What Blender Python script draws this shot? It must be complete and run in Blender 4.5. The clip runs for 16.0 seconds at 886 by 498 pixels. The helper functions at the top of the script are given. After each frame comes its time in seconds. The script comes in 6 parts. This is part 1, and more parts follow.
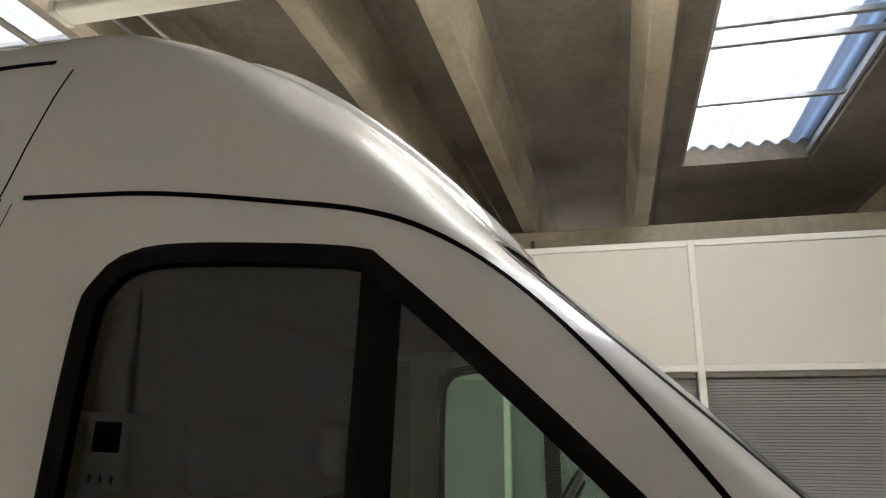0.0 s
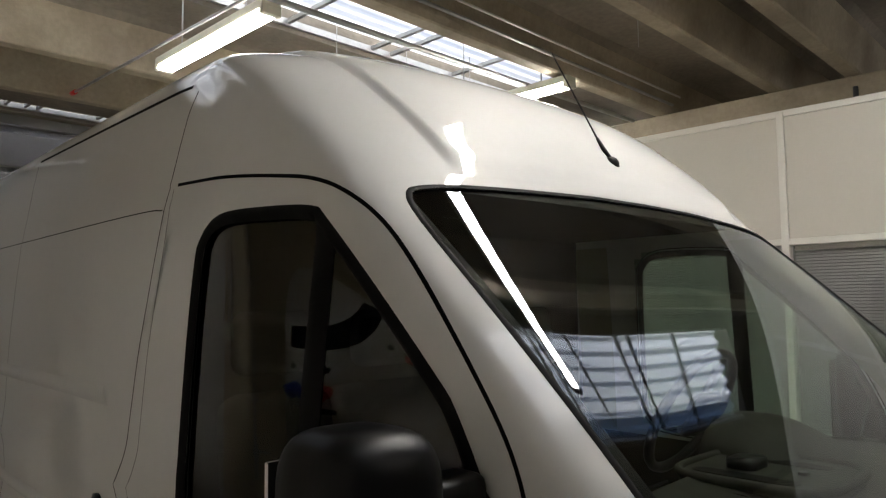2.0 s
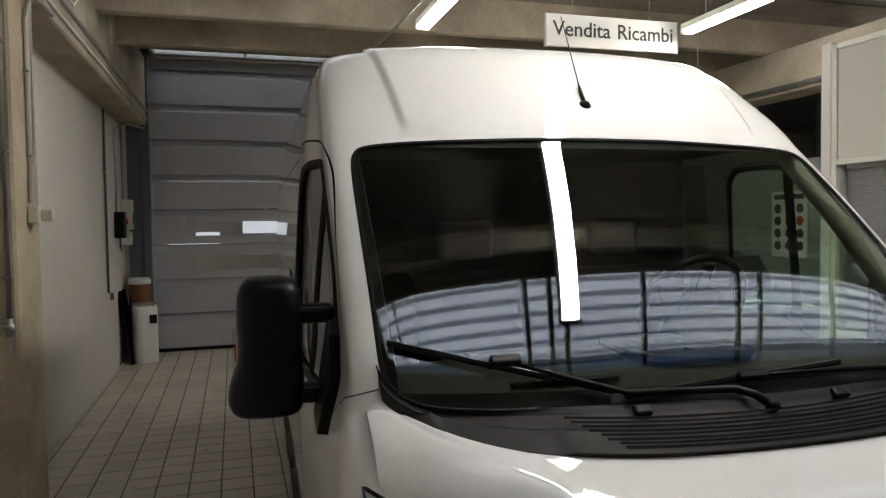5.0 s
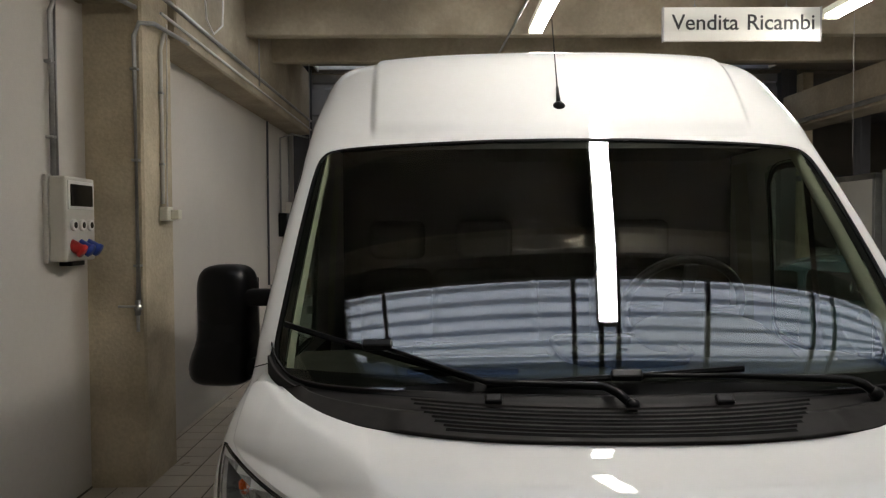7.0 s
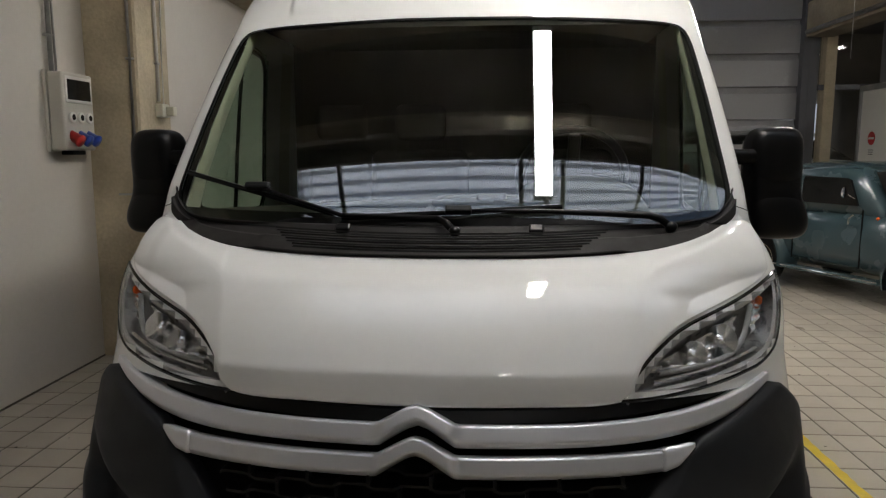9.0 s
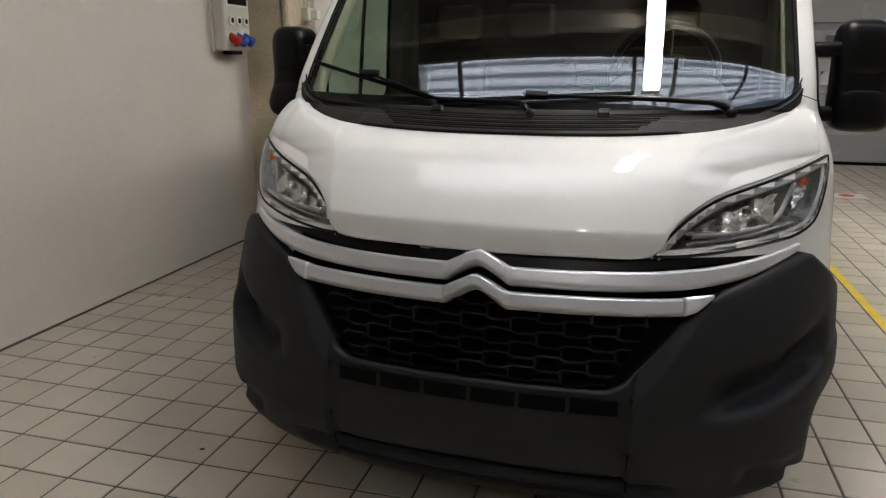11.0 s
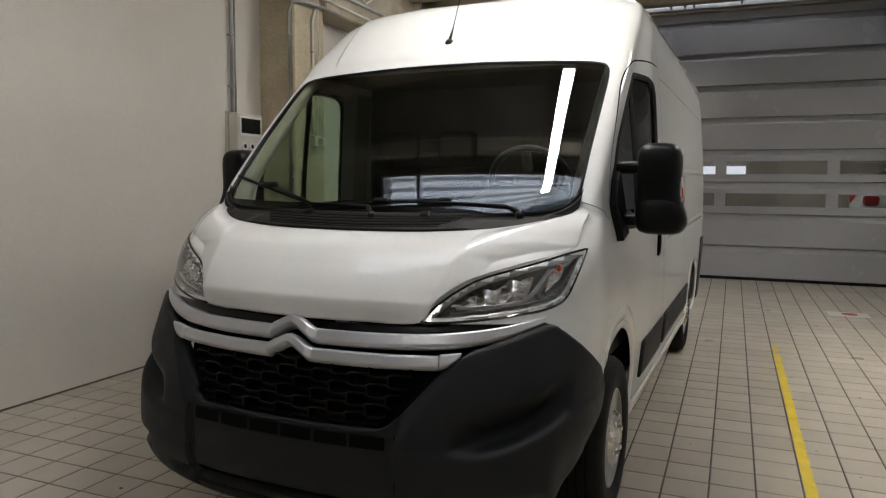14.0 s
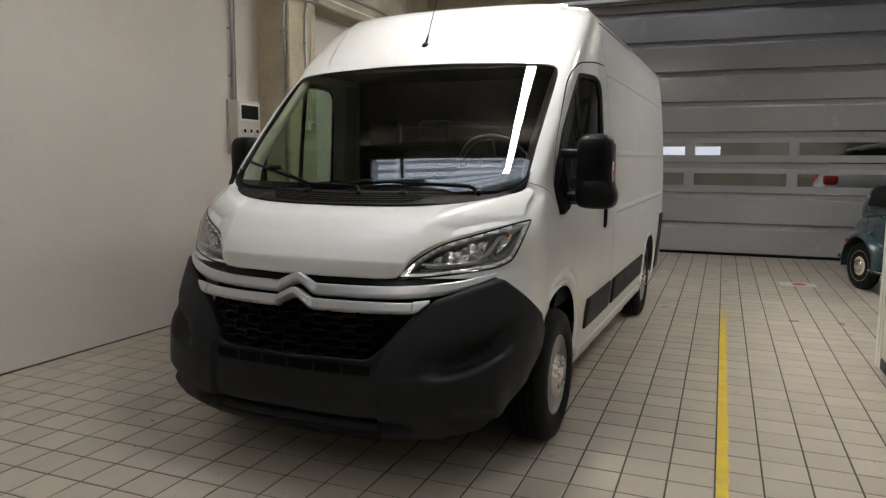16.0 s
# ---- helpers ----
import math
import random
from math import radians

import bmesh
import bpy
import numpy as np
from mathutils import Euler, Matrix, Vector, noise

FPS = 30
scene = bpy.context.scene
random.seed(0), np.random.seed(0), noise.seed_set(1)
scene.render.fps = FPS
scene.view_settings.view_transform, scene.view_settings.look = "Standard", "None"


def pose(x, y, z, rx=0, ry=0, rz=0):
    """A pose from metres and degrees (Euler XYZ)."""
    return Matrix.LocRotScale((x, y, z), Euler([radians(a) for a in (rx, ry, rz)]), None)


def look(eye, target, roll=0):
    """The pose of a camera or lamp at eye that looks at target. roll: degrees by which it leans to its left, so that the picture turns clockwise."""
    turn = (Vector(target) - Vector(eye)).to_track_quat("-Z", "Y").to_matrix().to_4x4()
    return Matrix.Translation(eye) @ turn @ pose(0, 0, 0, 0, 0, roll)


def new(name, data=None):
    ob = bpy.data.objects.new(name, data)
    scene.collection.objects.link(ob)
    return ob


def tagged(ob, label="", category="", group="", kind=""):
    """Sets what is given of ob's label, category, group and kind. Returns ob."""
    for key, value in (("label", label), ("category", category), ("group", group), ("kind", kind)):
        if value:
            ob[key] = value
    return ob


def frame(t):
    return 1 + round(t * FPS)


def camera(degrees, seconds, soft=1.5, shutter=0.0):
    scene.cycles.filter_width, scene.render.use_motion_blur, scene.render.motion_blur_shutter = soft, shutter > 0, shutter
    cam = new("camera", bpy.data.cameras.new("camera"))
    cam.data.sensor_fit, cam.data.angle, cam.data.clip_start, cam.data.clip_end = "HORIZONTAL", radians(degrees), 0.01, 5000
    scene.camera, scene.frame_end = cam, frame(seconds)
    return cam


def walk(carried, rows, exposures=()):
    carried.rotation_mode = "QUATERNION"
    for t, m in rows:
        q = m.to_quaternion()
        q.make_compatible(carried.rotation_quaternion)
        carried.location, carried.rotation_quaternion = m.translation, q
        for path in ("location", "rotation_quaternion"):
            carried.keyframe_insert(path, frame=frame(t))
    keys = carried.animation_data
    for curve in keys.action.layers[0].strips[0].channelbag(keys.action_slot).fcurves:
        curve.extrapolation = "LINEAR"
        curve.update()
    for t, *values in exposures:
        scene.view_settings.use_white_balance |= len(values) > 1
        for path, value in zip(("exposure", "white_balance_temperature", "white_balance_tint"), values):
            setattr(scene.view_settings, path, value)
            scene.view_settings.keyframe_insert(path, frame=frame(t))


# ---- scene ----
# seconds, stops, white balance
EXPOSURES = ((0.0, 1.38, 6500, 10), (0.5, 1.28, 6500, 10), (1.0, 0.98, 6550, 10), (1.5, 0.98, 6500, 10), (2.5, 0.95, 6500, 10), (3.0, 1.12, 6450, 10), (3.5, 1.2, 6400, 10),
             (4.0, 0.97, 6450, 10), (4.5, 1.0, 6500, 10), (5.0, 0.93, 6500, 10), (7.5, 0.82, 6500, 10), (9.0, 0.9, 6450, 10), (9.7, 1.1, 6450, 10),
             (12.0, 1.7, 6400, 10), (12.5, 1.8, 6400, 10), (13.4, 1.75, 6400, 10), (14.0, 1.2, 6400, 10), (16.0, 1.2, 6400, 10))
cam = camera(64.2, 16.0, soft=1.25)
# seconds, eye, target, roll
PATH = [
    (0, (-1.799, 1.194, 1.739), (0.079, 1.65, 2.252), 0.3),
    (0.5, (-1.857, 1.028, 1.742), (-0.017, 1.61, 2.267), -0.4),
    (1, (-1.873, 0.825, 1.759), (-0.171, 1.746, 2.262), -0.7),
    (1.5, (-1.78, 0.596, 1.754), (-0.262, 1.874, 1.997), -0.8),
    (2, (-1.721, 0.366, 1.795), (-0.293, 1.757, 1.951), -0.6),
    (2.5, (-1.725, 0.142, 1.789), (-0.307, 1.551, 1.769), -0.5),
    (3, (-1.667, -0.06, 1.797), (-0.32, 1.415, 1.686), -0.5),
    (3.5, (-1.548, -0.306, 1.793), (-0.499, 1.394, 1.685), -0.6),
    (4, (-1.458, -0.579, 1.791), (-0.686, 1.264, 1.702), -0.9),
    (4.5, (-1.358, -0.77, 1.785), (-0.687, 1.113, 1.705), -0.8),
    (5, (-1.19, -0.925, 1.779), (-0.624, 0.992, 1.7), -0.8),
    (7.5, (-0.219, -1.262, 1.727), (-0.251, 0.737, 1.661), -0.4),
    (8, (-0.054, -1.348, 1.665), (-0.087, 0.65, 1.591), -0.6),
    (8.5, (0.066, -1.444, 1.59), (-0.021, 0.553, 1.528), -0.4),
    (9, (0.158, -1.53, 1.552), (0.035, 0.447, 1.273), -0.1),
    (9.5, (0.187, -1.652, 1.547), (0.074, 0.323, 1.25), -0.2),
    (9.7, (0.185, -1.699, 1.498), (0.073, 0.263, 1.121), -0.1),
    (12, (0.79, -1.985, 1.491), (-0.001, -0.227, 0.958), -0.2),
    (12.5, (0.991, -2.046, 1.497), (0.187, -0.295, 0.964), -0.2),
    (13, (1.17, -2.048, 1.493), (0.395, -0.285, 0.955), -0.1),
    (13.5, (1.368, -2.04, 1.457), (0.609, -0.247, 0.999), 0.1),
    (14, (1.468, -2.133, 1.45), (0.713, -0.291, 1.265), 0.4),
    (14.5, (1.556, -2.313, 1.437), (0.808, -0.467, 1.255), 0.4),
    (15, (1.645, -2.476, 1.423), (0.904, -0.628, 1.236), 0.3),
    (15.5, (1.757, -2.609, 1.457), (1.023, -0.765, 1.215), 0.4),
    (16, (1.799, -2.725, 1.476), (1.071, -0.878, 1.232), 0.4),
]
walk(cam, [(t, look(eye, target, roll)) for t, eye, target, roll in PATH], EXPOSURES)

# ---- light ----
world = bpy.data.worlds.new("world")
scene.world = world
world.use_nodes = True
_n = world.node_tree.nodes
_sky = _n.new("ShaderNodeTexSky")
_sky.sky_type = "NISHITA"
_sky.sun_disc = False
_sky.sun_elevation = radians(35)
_sky.sun_rotation = radians(200)
_bg = _n["Background"]
_bg.inputs["Strength"].default_value = 0.14
world.node_tree.links.new(_sky.outputs["Color"], _bg.inputs["Color"])
_s = bpy.data.lights.new("sun", "SUN")
_s.energy, _s.angle, _s.color = 5.0, radians(6), (1.0, 0.96, 0.9)
_sun = new("sun", _s)
_sun.matrix_world = look((4, -9, 12), (2, 0, 0))

# ---- materials ----
def material(name, color, rough=0.5, metal=0.0, var=0.12, scale=6.0, fine=60.0, bump=0.0, bump_scale=80.0, coat=0.0,
             spec=0.5, stain=None, stain_scale=1.5, stain_amount=0.4, island=False, tone=0.0, stretch=None):
    """A surface with variation at two scales, optional stains, relief and piece-by-piece tone."""
    m = bpy.data.materials.new(name)
    m.use_nodes = True
    nt = m.node_tree
    b = nt.nodes["Principled BSDF"]
    b.inputs["Roughness"].default_value = rough
    b.inputs["Metallic"].default_value = metal
    b.inputs["Specular IOR Level"].default_value = spec
    b.inputs["Coat Weight"].default_value = coat
    b.inputs["Coat Roughness"].default_value = 0.02
    b.inputs["Coat IOR"].default_value = 1.6
    tc = nt.nodes.new("ShaderNodeTexCoord")

    def noise_at(s, detail=5.0):
        n = nt.nodes.new("ShaderNodeTexNoise")
        n.inputs["Scale"].default_value = s
        n.inputs["Detail"].default_value = detail
        nt.links.new(tc.outputs["Object"], n.inputs["Vector"])
        return n

    def ramp(sock, lo, hi, a, z):
        r = nt.nodes.new("ShaderNodeMapRange")
        r.inputs["From Min"].default_value, r.inputs["From Max"].default_value = lo, hi
        r.inputs["To Min"].default_value, r.inputs["To Max"].default_value = a, z
        nt.links.new(sock, r.inputs["Value"])
        return r.outputs["Result"]

    def times(a, c):
        k = nt.nodes.new("ShaderNodeMath")
        k.operation = "MULTIPLY"
        nt.links.new(a, k.inputs[0])
        nt.links.new(c, k.inputs[1])
        return k.outputs[0]

    val = times(ramp(noise_at(scale).outputs["Fac"], 0.3, 0.7, 1 - var, 1 + var),
                ramp(noise_at(fine, 2.0).outputs["Fac"], 0.3, 0.7, 1 - var * 0.5, 1 + var * 0.5))
    if tone:
        if island:
            g = nt.nodes.new("ShaderNodeNewGeometry")
            val = times(val, ramp(g.outputs["Random Per Island"], 0, 1, 1 - tone, 1 + tone))
        else:
            g = nt.nodes.new("ShaderNodeObjectInfo")
            val = times(val, ramp(g.outputs["Random"], 0, 1, 1 - tone, 1 + tone))
    hsv = nt.nodes.new("ShaderNodeHueSaturation")
    hsv.inputs["Color"].default_value = (*color, 1)
    nt.links.new(val, hsv.inputs["Value"])
    col = hsv.outputs["Color"]
    if stain:
        mx = nt.nodes.new("ShaderNodeMix")
        mx.data_type = "RGBA"
        nt.links.new(ramp(noise_at(stain_scale, 7.0).outputs["Fac"], 0.48, 0.72, 0, stain_amount), mx.inputs["Factor"])
        nt.links.new(col, mx.inputs["A"])
        mx.inputs["B"].default_value = (*stain, 1)
        col = mx.outputs["Result"]
    nt.links.new(col, b.inputs["Base Color"])
    nt.links.new(ramp(noise_at(scale * 2.3).outputs["Fac"], 0.3, 0.7, max(rough - 0.06, 0.02), rough + 0.06), b.inputs["Roughness"])
    if bump:
        bp = nt.nodes.new("ShaderNodeBump")
        bp.inputs["Strength"].default_value = 1.0
        bp.inputs["Distance"].default_value = bump
        bn = noise_at(bump_scale, 4.0)
        if stretch:
            mp = nt.nodes.new("ShaderNodeMapping")
            mp.inputs["Scale"].default_value = stretch
            nt.links.new(tc.outputs["Object"], mp.inputs["Vector"])
            nt.links.new(mp.outputs["Vector"], bn.inputs["Vector"])
        nt.links.new(bn.outputs["Fac"], bp.inputs["Height"])
        nt.links.new(bp.outputs["Normal"], b.inputs["Normal"])
    return m


def pane_glass(name, tint, gloss=(1.0, 1.0, 1.0), f0=0.06):
    """A thin pane: tinted clear view with a real mirror reflection on top, the same from either side."""
    m = bpy.data.materials.new(name)
    m.use_nodes = True
    nt = m.node_tree
    nt.nodes.remove(nt.nodes["Principled BSDF"])
    tr = nt.nodes.new("ShaderNodeBsdfTransparent")
    tr.inputs["Color"].default_value = (*tint, 1)
    gl = nt.nodes.new("ShaderNodeBsdfGlossy")
    gl.inputs["Roughness"].default_value = 0.0
    gl.inputs["Color"].default_value = (*gloss, 1)
    lw = nt.nodes.new("ShaderNodeLayerWeight")
    lw.inputs["Blend"].default_value = 0.5
    pw = nt.nodes.new("ShaderNodeMath")
    pw.operation = "POWER"
    pw.inputs[1].default_value = 5.0
    ma = nt.nodes.new("ShaderNodeMath")
    ma.operation = "MULTIPLY_ADD"
    ma.inputs[1].default_value, ma.inputs[2].default_value = 1 - f0, f0
    mx = nt.nodes.new("ShaderNodeMixShader")
    nt.links.new(lw.outputs["Facing"], pw.inputs[0])
    nt.links.new(pw.outputs[0], ma.inputs[0])
    nt.links.new(ma.outputs[0], mx.inputs["Fac"])
    nt.links.new(tr.outputs["BSDF"], mx.inputs[1])
    nt.links.new(gl.outputs["BSDF"], mx.inputs[2])
    nt.links.new(mx.outputs["Shader"], nt.nodes["Material Output"].inputs["Surface"])
    return m


def glow(name, color, strength):
    m = bpy.data.materials.new(name)
    m.use_nodes = True
    b = m.node_tree.nodes["Principled BSDF"]
    b.inputs["Base Color"].default_value = (0.8, 0.8, 0.8, 1)
    b.inputs["Emission Color"].default_value = (*color, 1)
    b.inputs["Emission Strength"].default_value = strength
    return m


def sheet_translucent(name, color):
    """Frosted corrugated sheet that lets the sky's light through."""
    m = bpy.data.materials.new(name)
    m.use_nodes = True
    nt = m.node_tree
    nt.nodes.remove(nt.nodes["Principled BSDF"])
    t = nt.nodes.new("ShaderNodeBsdfTranslucent")
    d = nt.nodes.new("ShaderNodeBsdfDiffuse")
    n = nt.nodes.new("ShaderNodeTexNoise")
    n.inputs["Scale"].default_value = 3.0
    n.inputs["Detail"].default_value = 8.0
    r = nt.nodes.new("ShaderNodeValToRGB")
    r.color_ramp.elements[0].position, r.color_ramp.elements[0].color = 0.3, tuple(c * 0.78 for c in color) + (1,)
    r.color_ramp.elements[1].position, r.color_ramp.elements[1].color = 0.65, (*color, 1)
    nt.links.new(n.outputs["Fac"], r.inputs["Fac"])
    nt.links.new(r.outputs["Color"], t.inputs["Color"])
    d.inputs["Color"].default_value = (0.5, 0.5, 0.5, 1)
    mx = nt.nodes.new("ShaderNodeMixShader")
    mx.inputs["Fac"].default_value = 0.08
    nt.links.new(t.outputs["BSDF"], mx.inputs[1])
    nt.links.new(d.outputs["BSDF"], mx.inputs[2])
    nt.links.new(mx.outputs["Shader"], nt.nodes["Material Output"].inputs["Surface"])
    return m


# stained, and darkened further: the slab's shade is put into its colour
M_SLAB_SHADED = material("shaded ceiling slab concrete", (0.21, 0.183, 0.145), 0.9, var=0.2, scale=1.3, fine=20, bump=0.005, bump_scale=24,
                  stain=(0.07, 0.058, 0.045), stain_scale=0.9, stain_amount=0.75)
M_COWL = material("dusty black plastic", (0.014, 0.0125, 0.0115), 0.6, spec=0.25, var=0.15, scale=6, fine=120)
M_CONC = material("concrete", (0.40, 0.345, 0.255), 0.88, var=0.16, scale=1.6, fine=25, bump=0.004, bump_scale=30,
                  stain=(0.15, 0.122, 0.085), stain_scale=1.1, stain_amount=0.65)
M_CONC_COL = material("column concrete", (0.55, 0.475, 0.34), 0.85, var=0.14, scale=2.5, fine=40, bump=0.004, bump_scale=40,
                      stain=(0.2, 0.16, 0.1), stain_scale=2.0, stain_amount=0.5)
M_WALL = material("wall paint", (0.64, 0.605, 0.55), 0.75, var=0.03, scale=0.8, fine=30, bump=0.0012, bump_scale=140,
                  stain=(0.45, 0.42, 0.38), stain_scale=0.5, stain_amount=0.25)
M_TILE = material("floor tile", (0.52, 0.465, 0.385), 0.33, var=0.07, scale=2.2, fine=90, bump=0.0006, bump_scale=160,
                  stain=(0.3, 0.26, 0.21), stain_scale=1.2, stain_amount=0.4, tone=0.08)
M_TILE_I = material("floor tile field", (0.52, 0.465, 0.385), 0.33, var=0.07, scale=2.2, fine=90, bump=0.0006, bump_scale=160,
                    stain=(0.3, 0.26, 0.21), stain_scale=1.2, stain_amount=0.4, tone=0.08, island=True)
M_GROUT = material("grout", (0.1, 0.085, 0.07), 0.9, var=0.2, scale=3, fine=60)
M_YELLOW = material("yellow line paint", (0.78, 0.57, 0.03), 0.5, var=0.1, scale=8, fine=80, stain=(0.5, 0.42, 0.25), stain_scale=9, stain_amount=0.35)
M_WHITE = material("white van paint", (0.76, 0.76, 0.745), 0.5, var=0.015, scale=1.2, fine=30, coat=1.0, spec=0.25)
M_BLACKPL = material("dark grey bumper plastic", (0.0098, 0.0108, 0.0128), 0.58, spec=0.34, var=0.08, scale=5, fine=200, bump=0.0003, bump_scale=900)
M_BLACK = material("black plastic", (0.003, 0.003, 0.0033), 0.36, spec=0.22, var=0.1, scale=6, fine=120)
M_GLOSSBLACK = material("gloss black", (0.008, 0.008, 0.008), 0.12, var=0.05)
M_RUBBER = material("tyre rubber", (0.007, 0.007, 0.007), 0.7, spec=0.2, var=0.15, scale=9, fine=120, bump=0.0006, bump_scale=200)
M_GAP = material("gap and recess black", (0.003, 0.003, 0.003), 0.8, spec=0.08, var=0.05)
M_SILVER = material("silver painted plastic", (0.62, 0.62, 0.64), 0.36, metal=0.6, var=0.01, scale=2)
M_LIGHTPL = material("pale frosted light bezel", (0.36, 0.36, 0.355), 0.25, var=0.05, scale=20, coat=0.5)
M_SEAL = material("matt black rubber", (0.006, 0.006, 0.006), 0.65, spec=0.12, var=0.1)
M_HLBACK = material("smoked headlight housing", (0.20, 0.20, 0.195), 0.3, metal=0.3, var=0.1, scale=20)
M_REFLECT = material("aluminised reflector", (0.88, 0.88, 0.88), 0.2, metal=0.9, var=0.03)
M_CHROME = material("chrome reflector", (0.85, 0.85, 0.85), 0.06, metal=1.0, var=0.02)
M_STEEL = material("galvanised steel", (0.42, 0.42, 0.41), 0.42, metal=0.85, var=0.12, scale=9)
M_WHEEL = material("silver wheel trim", (0.6, 0.6, 0.6), 0.25, metal=0.85, var=0.08)
M_DASH = material("dashboard plastic", (0.026, 0.027, 0.021), 0.65, spec=0.15, var=0.08, bump=0.0004, bump_scale=500)
M_TRIM = material("pale cabin trim", (0.46, 0.47, 0.37), 0.65, var=0.05)
M_NEARBLACK = material("matt near-black", (0.004, 0.004, 0.004), 0.9, spec=0.0, var=0.15, scale=30, fine=300)
M_GLASS = pane_glass("windscreen glass", (0.64, 0.70, 0.62), (0.86, 0.92, 1.0), 0.088)
M_SIDEGLASS = pane_glass("side glass", (0.60, 0.76, 0.65))
M_LENS = pane_glass("clear lens", (0.95, 0.95, 0.95), f0=0.04)
M_DOOR = material("grey painted steel door", (0.39, 0.39, 0.4), 0.22, var=0.04, scale=1.2, fine=40, bump=0.0022, bump_scale=38,
                  stain=(0.3, 0.3, 0.3), stain_scale=0.8, stain_amount=0.2, stretch=(1.0, 1.0, 0.12))
M_FILM = material("crinkled clear film on grey steel", (0.45, 0.45, 0.46), 0.10, var=0.06, scale=4, fine=60, coat=1.0, bump=0.022, bump_scale=45, stretch=(1.0, 1.0, 0.35))
M_GREYSTEEL = material("grey steel post", (0.085, 0.088, 0.1), 0.5, var=0.07)
M_PART = material("cream partition panel", (0.63, 0.6, 0.53), 0.5, var=0.02, scale=0.7)
M_PARTFRAME = material("white partition frame", (0.74, 0.72, 0.66), 0.4, var=0.02)
M_BLIND = material("grey blind slat", (0.42, 0.42, 0.41), 0.45, var=0.04)
M_OFFICE = material("office interior", (0.3, 0.31, 0.29), 0.8, var=0.1)
M_BOXGREY = material("electrical box grey", (0.55, 0.53, 0.47), 0.5, var=0.03)
M_CREAM = material("cream lamp housing", (0.72, 0.7, 0.58), 0.45, var=0.04)
M_RED = material("red plastic", (0.5, 0.02, 0.015), 0.4, var=0.05)
M_BLUE = material("blue plastic", (0.02, 0.06, 0.35), 0.4, var=0.05)
M_TEAL = material("teal car paint", (0.042, 0.072, 0.082), 0.25, var=0.04, scale=2, coat=0.7)
M_BEIGE = material("cream wheel paint", (0.62, 0.55, 0.38), 0.35, var=0.05)
M_SIGNWHITE = material("white sign board", (0.75, 0.73, 0.66), 0.45, var=0.02)
M_INK = material("dark sign lettering", (0.03, 0.028, 0.026), 0.5, var=0.03)
M_AMBER = material("amber lens", (0.75, 0.12, 0.02), 0.2, var=0.05)
M_REDLAMP = material("red lamp lens", (0.5, 0.015, 0.015), 0.15, var=0.05)
M_TUBE = glow("fluorescent tube", (1.0, 0.95, 0.88), 39.0)
# weaker tube for the front batten, lowered to deepen the van's shadows
M_TUBE_DIM = glow("dim fluorescent tube", (1.0, 0.95, 0.88), 12.0)
M_SKYSHEET = sheet_translucent("translucent roof sheet", (0.93, 0.96, 1.0))
M_BIN = material("white bin", (0.68, 0.67, 0.63), 0.45, var=0.03)
M_BROWN = material("brown cardboard", (0.17, 0.075, 0.035), 0.8, var=0.12)
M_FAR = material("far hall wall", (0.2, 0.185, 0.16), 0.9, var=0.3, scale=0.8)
M_PAVE = material("outside paving", (0.35, 0.33, 0.3), 0.8, var=0.1)


# ---- small builders ----
def link_mesh(name, bm, mat, parent=None, label="", smooth=False, m=None):
    me = bpy.data.meshes.new(name)
    bm.normal_update()
    bm.to_mesh(me)
    bm.free()
    me.materials.append(mat)
    if smooth:
        me.polygons.foreach_set("use_smooth", [True] * len(me.polygons))
    ob = new(name, me)
    if parent is not None:
        ob.parent = parent
    if m is not None:
        ob.matrix_basis = m
    if label:
        ob["label"] = label
    return ob


def part(name, bm, mat, parent, label="", smooth=False, m=None):
    return link_mesh(name, bm, mat, parent, label, smooth, m)


def holder(name, label, category, m=None, group="", kind=""):
    e = new(name)
    if m is not None:
        e.matrix_basis = m
    return tagged(e, label, category, group, kind)


def box(x0, x1, y0, y1, z0, z1, bevel=0.0, seg=2, bm=None):
    b = bmesh.new()
    r = bmesh.ops.create_cube(b, size=1.0)
    for v in r["verts"]:
        v.co = Vector((x0 + (v.co.x + 0.5) * (x1 - x0), y0 + (v.co.y + 0.5) * (y1 - y0), z0 + (v.co.z + 0.5) * (z1 - z0)))
    if bevel:
        bmesh.ops.bevel(b, geom=b.edges[:], offset=bevel, segments=seg, affect="EDGES", profile=0.5)
    if bm is None:
        return b
    return merge(bm, b)


def merge(bm, other):
    me = bpy.data.meshes.new("tmp")
    other.to_mesh(me)
    other.free()
    bm.from_mesh(me)
    bpy.data.meshes.remove(me)
    return bm


def moved(bm, m):
    bmesh.ops.transform(bm, matrix=m, verts=bm.verts[:])
    return bm


